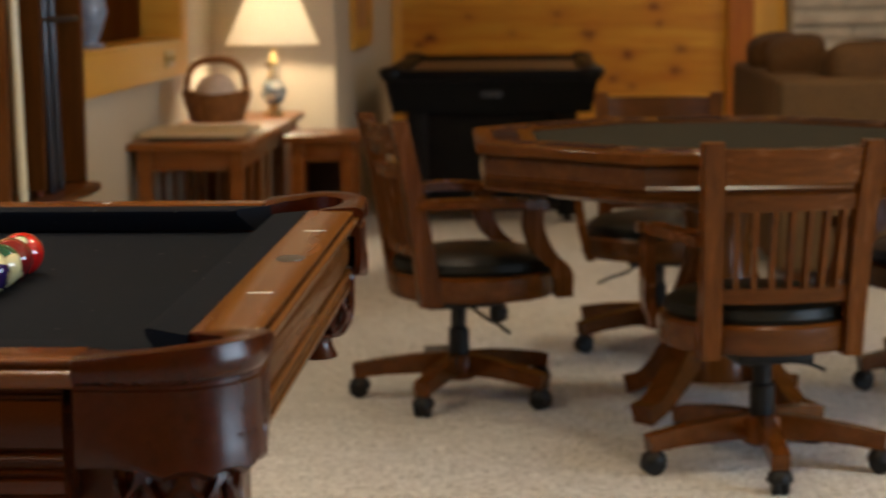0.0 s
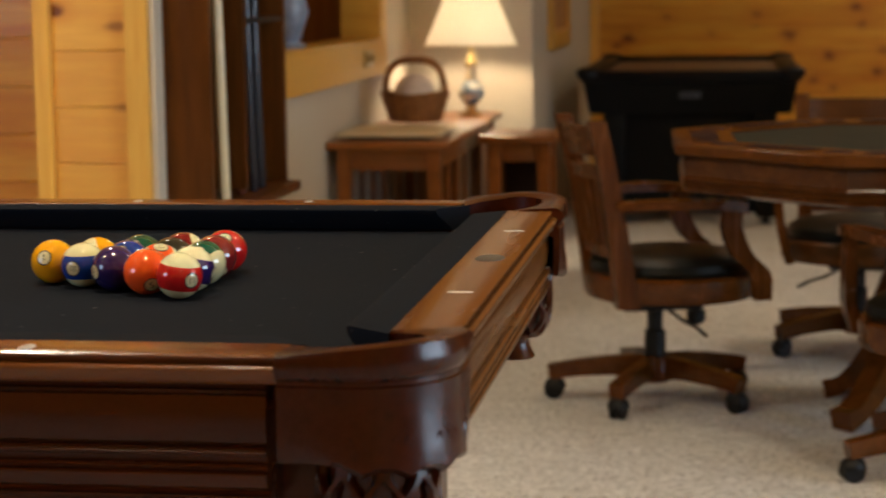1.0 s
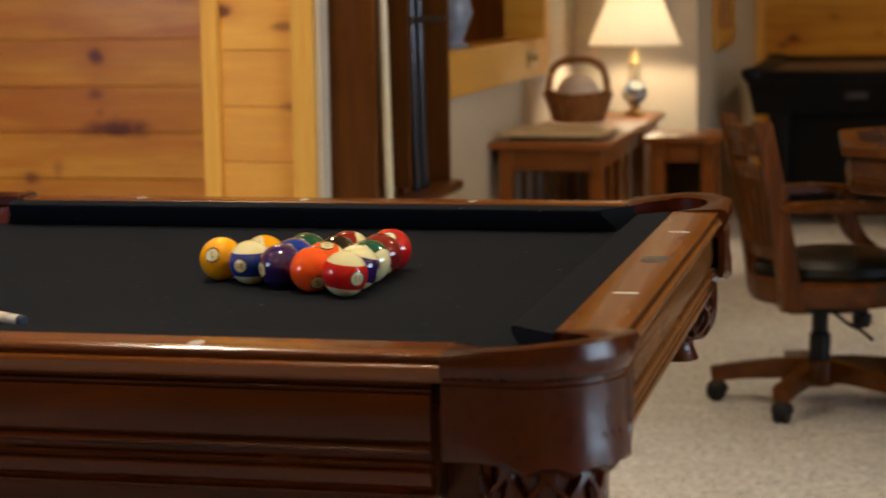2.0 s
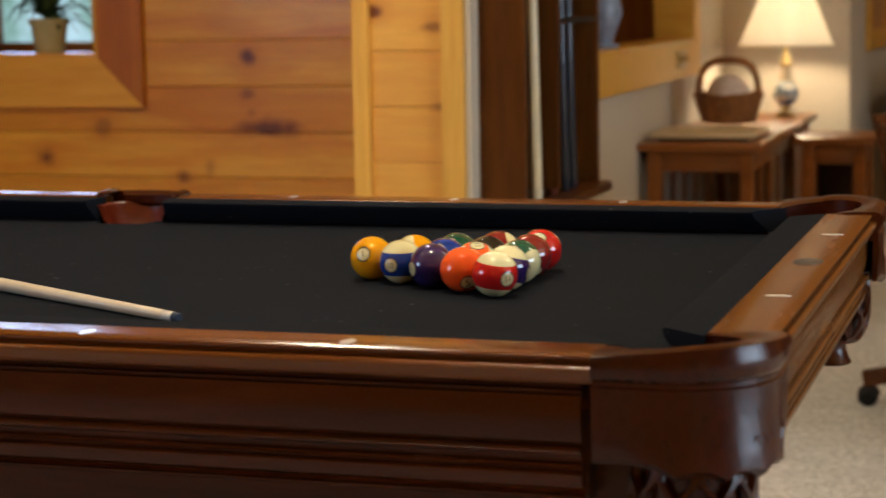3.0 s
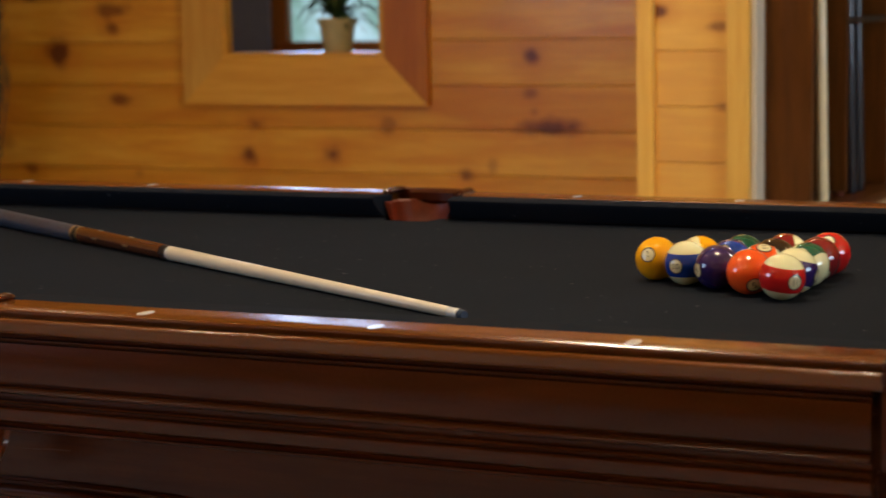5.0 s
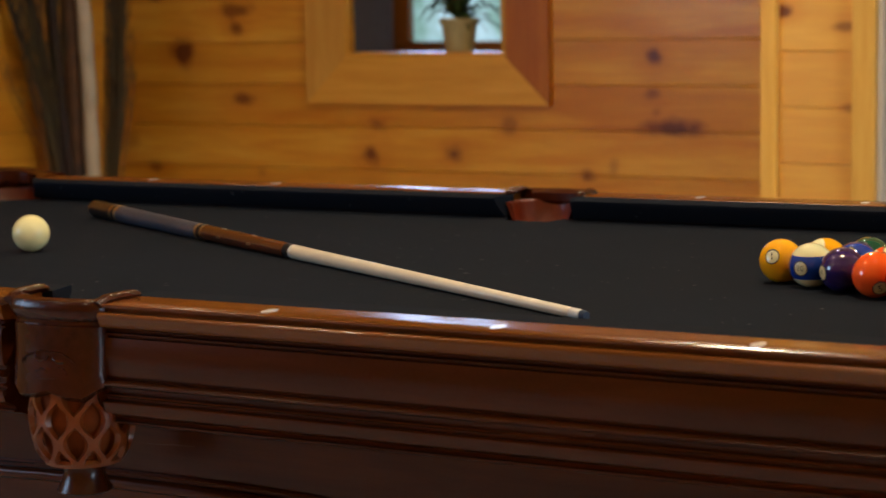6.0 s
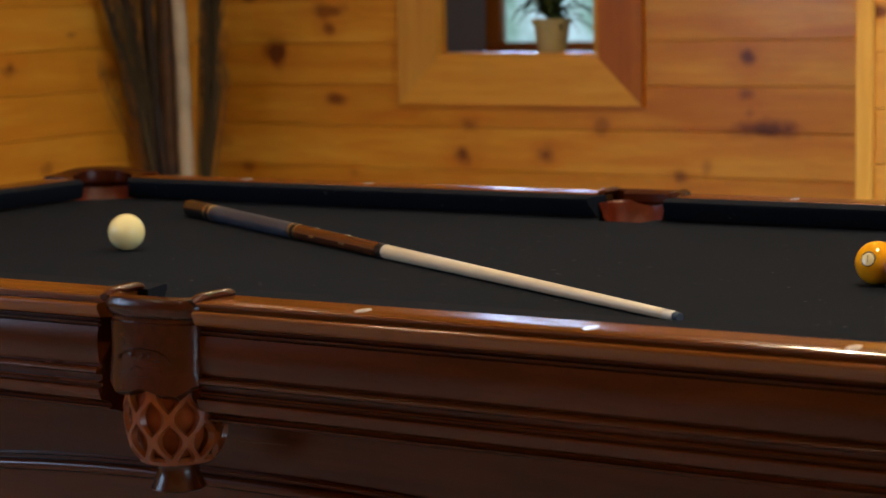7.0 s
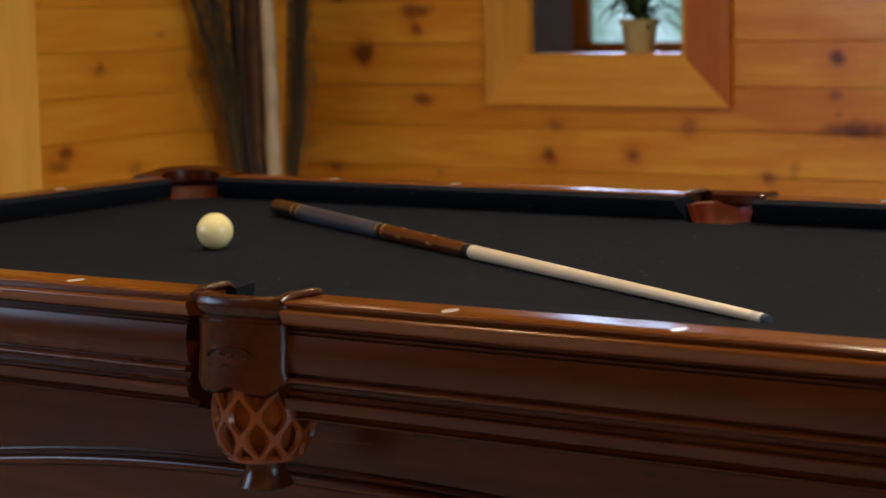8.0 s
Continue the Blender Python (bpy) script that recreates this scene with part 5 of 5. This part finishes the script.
# ---------------------------------------------------------------- far games table and sofa
def games_table():
    t = thing("games_table", "black laminate games table with a sunken playfield", "games table", pose(1.315, 8.05, 0))
    w, d, h = 0.52, 1.02, 0.702
    part("cabinet", soften(sweep([[(sx * (w - 0.045), sy * (d - 0.05) * 0.985, h - 0.175) for sx, sy in ((-1, -1), (1, -1), (1, 1), (-1, 1))], [(sx * (w - 0.015), sy * (d - 0.015), h - 0.02) for sx, sy in ((-1, -1), (1, -1), (1, 1), (-1, 1))]]), 0.01, 2), BLACK_LAMINATE, t, "tapered black cabinet")
    for x0, x1, y0, y1 in ((-w, w, -d, -d + 0.09), (-w, w, d - 0.09, d), (-w, -w + 0.09, -d + 0.09, d - 0.09), (w - 0.09, w, -d + 0.09, d - 0.09)):
        part("top_rail", box(x0, x1, y0, y1, h - 0.02, h + 0.032, 0.008), BLACK_LAMINATE, t)
    part("playfield", box(-w + 0.09, w - 0.09, -d + 0.09, d - 0.09, h - 0.02, h + 0.004), plain("brown_playfield", (0.11, 0.065, 0.034), 0.5, 0, 0, 0.3, 6), t, "brown playfield")
    part("coin_plate", box(-0.05, 0.05, -d + 0.028, -d + 0.036, h - 0.10, h - 0.07, 0.003), plain("dull_logo_plate", (0.05, 0.06, 0.08), 0.3, 0.4), t, "small dull plate")
    for sx in (-1, 1):
        for sy in (-1, 1):
            part("corner_cap", lathe([(0.06, h + 0.0), (0.062, h + 0.034), (0.04, h + 0.046), (0.01, h + 0.048)], 14, m=Matrix.Translation((sx * (w - 0.045), sy * (d - 0.045), 0))), BLACK_PLASTIC, t, "rounded black corner cap")
    for sy in (-1, 1):
        part("leg_panel", box(-0.36, 0.36, sy * (d - 0.14) - 0.03, sy * (d - 0.14) + 0.03, 0.05, h - 0.17, 0.01), BLACK_LAMINATE, t)
        for sx in (-1, 1):
            part("leg", box(sx * 0.36 - 0.05, sx * 0.36 + 0.05, sy * (d - 0.14) - 0.07, sy * (d - 0.14) + 0.07, 0.03, h - 0.172, 0.01), BLACK_LAMINATE, t)
            part("foot_leveller", lathe([(0.035, 0), (0.04, 0.006), (0.015, 0.015), (0.015, 0.03)], 12, m=Matrix.Translation((sx * 0.36, sy * (d - 0.14), 0))), BLACK_PLASTIC, t)
    return t


games_table()


def sofa():
    FABRIC = plain("brown_sofa_fabric", (0.115, 0.063, 0.024), 0.9, 0, 0, 0.25, 70, 0.5, 0.2)
    CUSH = plain("rust_brown_cushion_fabric", (0.100, 0.050, 0.018), 0.9, 0, 0, 0.25, 60, 0.6, 0.2)
    t = thing("sofa", "brown fabric sofa seen from behind with plump cushions", "sofa", pose(2.42, 5.02, 0))
    part("back_panel", box(0, 2.0, 0, 0.22, 0.05, 0.775, 0.03, seg=3), FABRIC, t)
    part("wing_back", box(0.0, 0.22, 0.22, 1.72, 0.05, 0.775, 0.03, seg=3), FABRIC, t, "long back of the corner wing")
    part("arm", box(1.78, 2.0, 0.22, 0.95, 0.05, 0.75, 0.04, seg=3), FABRIC, t)
    part("seat_base", box(0.22, 1.78, 0.22, 0.93, 0.05, 0.30, 0.02), FABRIC, t)
    part("wing_base", box(0.22, 0.95, 0.93, 1.72, 0.05, 0.30, 0.02), FABRIC, t)
    part("wing_cushion", box(0.24, 0.95, 0.96, 1.70, 0.30, 0.45, 0.04, seg=3), CUSH, t)
    for k, (x, y, turn, tall) in enumerate(((0.17, 1.42, 86, 0.71), (0.19, 0.84, 82, 0.715), (0.49, 0.34, 6, 0.705), (1.02, 0.33, -3, 0.72), (1.58, 0.33, 2, 0.715))):
        c = box(-0.28, 0.28, -0.12, 0.12, -0.22, 0.18, 0.085, seg=4)
        bmesh.ops.subdivide_edges(c, edges=[e for e in c.edges if e.calc_length() > 0.15], cuts=3, use_grid_fill=True)
        for v in c.verts:
            v.co.z += 0.022 * math.cos(v.co.x * 4.8) + 0.016 * noise.noise(v.co * 7 + Vector((k, 0, 0)))
            v.co.y += 0.012 * noise.noise(v.co * 9 + Vector((0, k, 3)))
        bmesh.ops.transform(c, matrix=pose(x, y, tall, -7, RND.uniform(-3, 3), turn), verts=c.verts[:])
        part("back_cushion", c, CUSH, t, "plump rust-brown back cushion")
    for k in range(3):
        part("seat_cushion", box(0.23 + 0.517 * k, 0.23 + 0.51 * (k + 1), 0.24, 0.95, 0.30, 0.45, 0.04, seg=3), CUSH, t)
    for sx in (0.08, 1.92):
        for sy in (0.06, 0.88):
            part("foot", lathe([(0.025, 0), (0.03, 0.05)], 12, m=Matrix.Translation((sx, sy, 0))), RACK_WOOD, t)
    return t


sofa()


def stone_fireplace():
    t = thing("stone_chimney", "pale rough stone chimney breast behind the sofa", "fireplace", pose(3.07, BACK_Y, 0), kind="structure")
    part("core", box(0, 2.4, -0.24, 0.02, 0, TOP), plain("mortar", (0.40, 0.36, 0.30), 0.95), t)
    STONE = plain("pale_fieldstone", (0.46, 0.41, 0.34), 0.85, 0, 0, 0.35, 9, 0.6)
    z = 0.0
    while z < TOP - 0.02:
        h = min(RND.uniform(0.07, 0.13), TOP - z)
        x = 0.0
        while x < 2.39:
            w = min(RND.uniform(0.28, 0.75), 2.4 - x)
            g = 0.006
            stone = box(x + g, x + max(w - g, 0.02), -0.24 - RND.uniform(0.02, 0.05), -0.236, z + g, z + h - g, 0.012)
            part("stone", stone, STONE, t)
            x += w
        z += h
    return t


stone_fireplace()


# ---------------------------------------------------------------- dried branches in the corner and the potted plant
def branch_vase():
    t = thing("branch_vase", "tall dark floor vase with dried branches and birch poles", "vase", pose(-2.735, 2.92, 0))
    part("vase", lathe([(0.075, 0), (0.10, 0.02), (0.12, 0.14), (0.11, 0.30), (0.075, 0.40), (0.085, 0.44), (0.07, 0.438)], 22), plain("dark_glazed_vase", (0.05, 0.03, 0.02), 0.3, 0, 0.3), t)
    BARK = plain("dark_bark", (0.028, 0.013, 0.006), 0.85, 0, 0, 0.4, 30, 0.6)
    BIRCH = plain("pale_birch", (0.52, 0.42, 0.27), 0.7, 0, 0, 0.25, 14, 0.3)
    REED = plain("dry_grass", (0.070, 0.046, 0.013), 0.85, 0, 0, 0.4, 50, 0.3)

    def at(r, d, z):
        """r across the corner, d out of it into the room."""
        return (r * 0.79 + d * 0.62, r * 0.62 - d * 0.79, z)

    def pole(name, ctrl, radius, mat, label):
        pts = curve_points([at(*c) for c in ctrl], 6)
        part(name, tube(pts, [radius * (1.06 - 0.22 * i / len(pts)) * (1 + 0.06 * math.sin(i * 1.7)) for i in range(len(pts))], 10), mat, t, label)

    SPECKLED = plain("speckled_brown_bark", (0.085, 0.034, 0.009), 0.8, 0, 0, 0.65, 22, 0.5)
    pole("birch_pole", [(-0.01, 0.03, 0.06), (-0.034, 0.04, 0.55), (-0.038, 0.04, 0.85), (-0.048, 0.04, 1.2), (-0.08, 0.03, 1.9)], 0.027, BIRCH, "pale birch pole")
    pole("bark_pole", [(-0.06, 0.0, 0.06), (-0.085, 0.0, 0.6), (-0.088, 0.0, 0.95), (-0.09, 0.0, 1.8)], 0.036, SPECKLED, "speckled brown pole")
    for ctrl, radius in (([(-0.06, 0.05, 0.06), (-0.135, 0.05, 0.58), (-0.165, 0.06, 0.85), (-0.21, 0.08, 1.12), (-0.27, 0.12, 1.5)], 0.018), ([(-0.03, 0.06, 0.06), (-0.11, 0.06, 0.6), (-0.135, 0.06, 0.9), (-0.155, 0.08, 1.3), (-0.19, 0.10, 1.7)], 0.017),
                         ([(-0.05, 0.02, 0.06), (-0.145, 0.02, 0.6), (-0.19, 0.06, 0.86), (-0.255, 0.13, 1.06), (-0.32, 0.18, 1.3)], 0.011), ([(0.0, -0.02, 0.06), (0.03, 0.0, 0.6), (0.055, 0.0, 0.85), (0.060, 0.0, 1.1), (0.05, 0.0, 1.6)], 0.016)):
        pole("bark_pole", ctrl, radius, BARK, "dark thin pole")
    rr = random.Random(3)
    reeds = bmesh.new()
    for k in range(120):
        # two loose sheaves that lean apart
        left = k % 5 < 3
        lean = -rr.triangular(0.10, 0.36, 0.18) if left else rr.uniform(0.03, 0.12)
        z1 = rr.uniform(0.85, 1.45)
        d1 = rr.uniform(0.0, 0.12) + max(0.0, -lean - 0.16) * 1.3
        r0 = rr.uniform(-0.15, -0.11) if left else rr.uniform(-0.01, 0.03)
        bow = 0.55 if left else 0.75
        thick = rr.uniform(0.0015, 0.0035)
        pts = [at(r0, d1 * 0.2, 0.38), at(r0 + (lean - r0) * bow * 0.7, d1 * 0.5, 0.38 + (z1 - 0.38) * 0.5), at(r0 + (lean - r0) * 0.85, d1 * 0.8, 0.38 + (z1 - 0.38) * 0.82), at(lean, d1, z1)]
        tube(pts, [thick, thick, thick * 0.8, 0.0008], 4, reeds)
        for j in range(4):
            f = rr.uniform(0.45, 0.98)
            bx, by, bz = Vector(pts[1]).lerp(Vector(pts[3]), f)
            tube([(bx, by, bz), (bx + rr.uniform(-0.03, 0.03), by + rr.uniform(-0.03, 0.01), bz + rr.uniform(0.02, 0.08))], [0.0022, 0.0006], 4, reeds)
    tagged(part("dry_grass", reeds, REED, t, "thin dry grass stems"), kind="stuff")
    return t


branch_vase()


def potted_plant():
    t = thing("potted_plant", "leafy green plant in a pale yellow-green pot on the sill", "plant", pose(-1.556, 3.275, WIN[2] + 0.016))
    part("pot", lathe([(0.042, 0.0), (0.046, 0.003), (0.058, 0.088), (0.064, 0.090), (0.065, 0.106), (0.058, 0.108), (0.052, 0.096), (0.02, 0.094)], 28), plain("pale_green_pot", (0.45, 0.42, 0.22), 0.5, 0, 0.1), t)
    rr = random.Random(11)
    leaf_mat = plain("dark_green_leaf", (0.035, 0.075, 0.02), 0.45, 0, 0, 0.5, 30)
    for k in range(74):
        a = rr.uniform(0, 2 * math.pi)
        reach, rise = rr.uniform(0.06, 0.19), rr.uniform(0.02, 0.28)
        droop = rr.uniform(0.02, 0.09)
        w = rr.uniform(0.014, 0.026)
        c, s = math.cos(a), math.sin(a) * 0.62
        secs = []
        for j in range(7):
            u = j / 6
            x, z = reach * u, 0.095 + rise * math.sin(u * 1.9) - droop * u * u
            ww = max(0.0012, w * math.sin(math.pi * min(1, u * 0.9 + 0.08)))
            secs.append([(c * x - s * ww, s * x + c * ww, z), (c * x, s * x, z - 0.003), (c * x + s * ww, s * x - c * ww, z), (c * x, s * x, z - 0.0016)])
        part("leaf", sweep(secs), leaf_mat, t)
    return t


potted_plant()

# ---------------------------------------------------------------- wall boards
boards(wall_north, "x", LEFT_X, -0.165, BIG_Y, -1, 0.021 - 0.14, 0.14, PINE_NORTH, [(WIN[0], WIN[1], WIN[2], WIN[3])], (2.8, 3.2))
boards(wall_jut, "x", -0.163, 0.028, JUT_Y, -1, 0.010 - 0.14, 0.14, PINE_JUT)
boards(wall_left, "y", -0.45, BIG_Y - 0.001, LEFT_X, 1, 0.021 - 0.14, 0.14, PINE_LEFT_DIMMED, (), (4.3, 5.0))
boards(wall_back, "x", 0.70, 2.70, BACK_Y, -1, 0.03 - 0.14, 0.14, PINE_BACK)
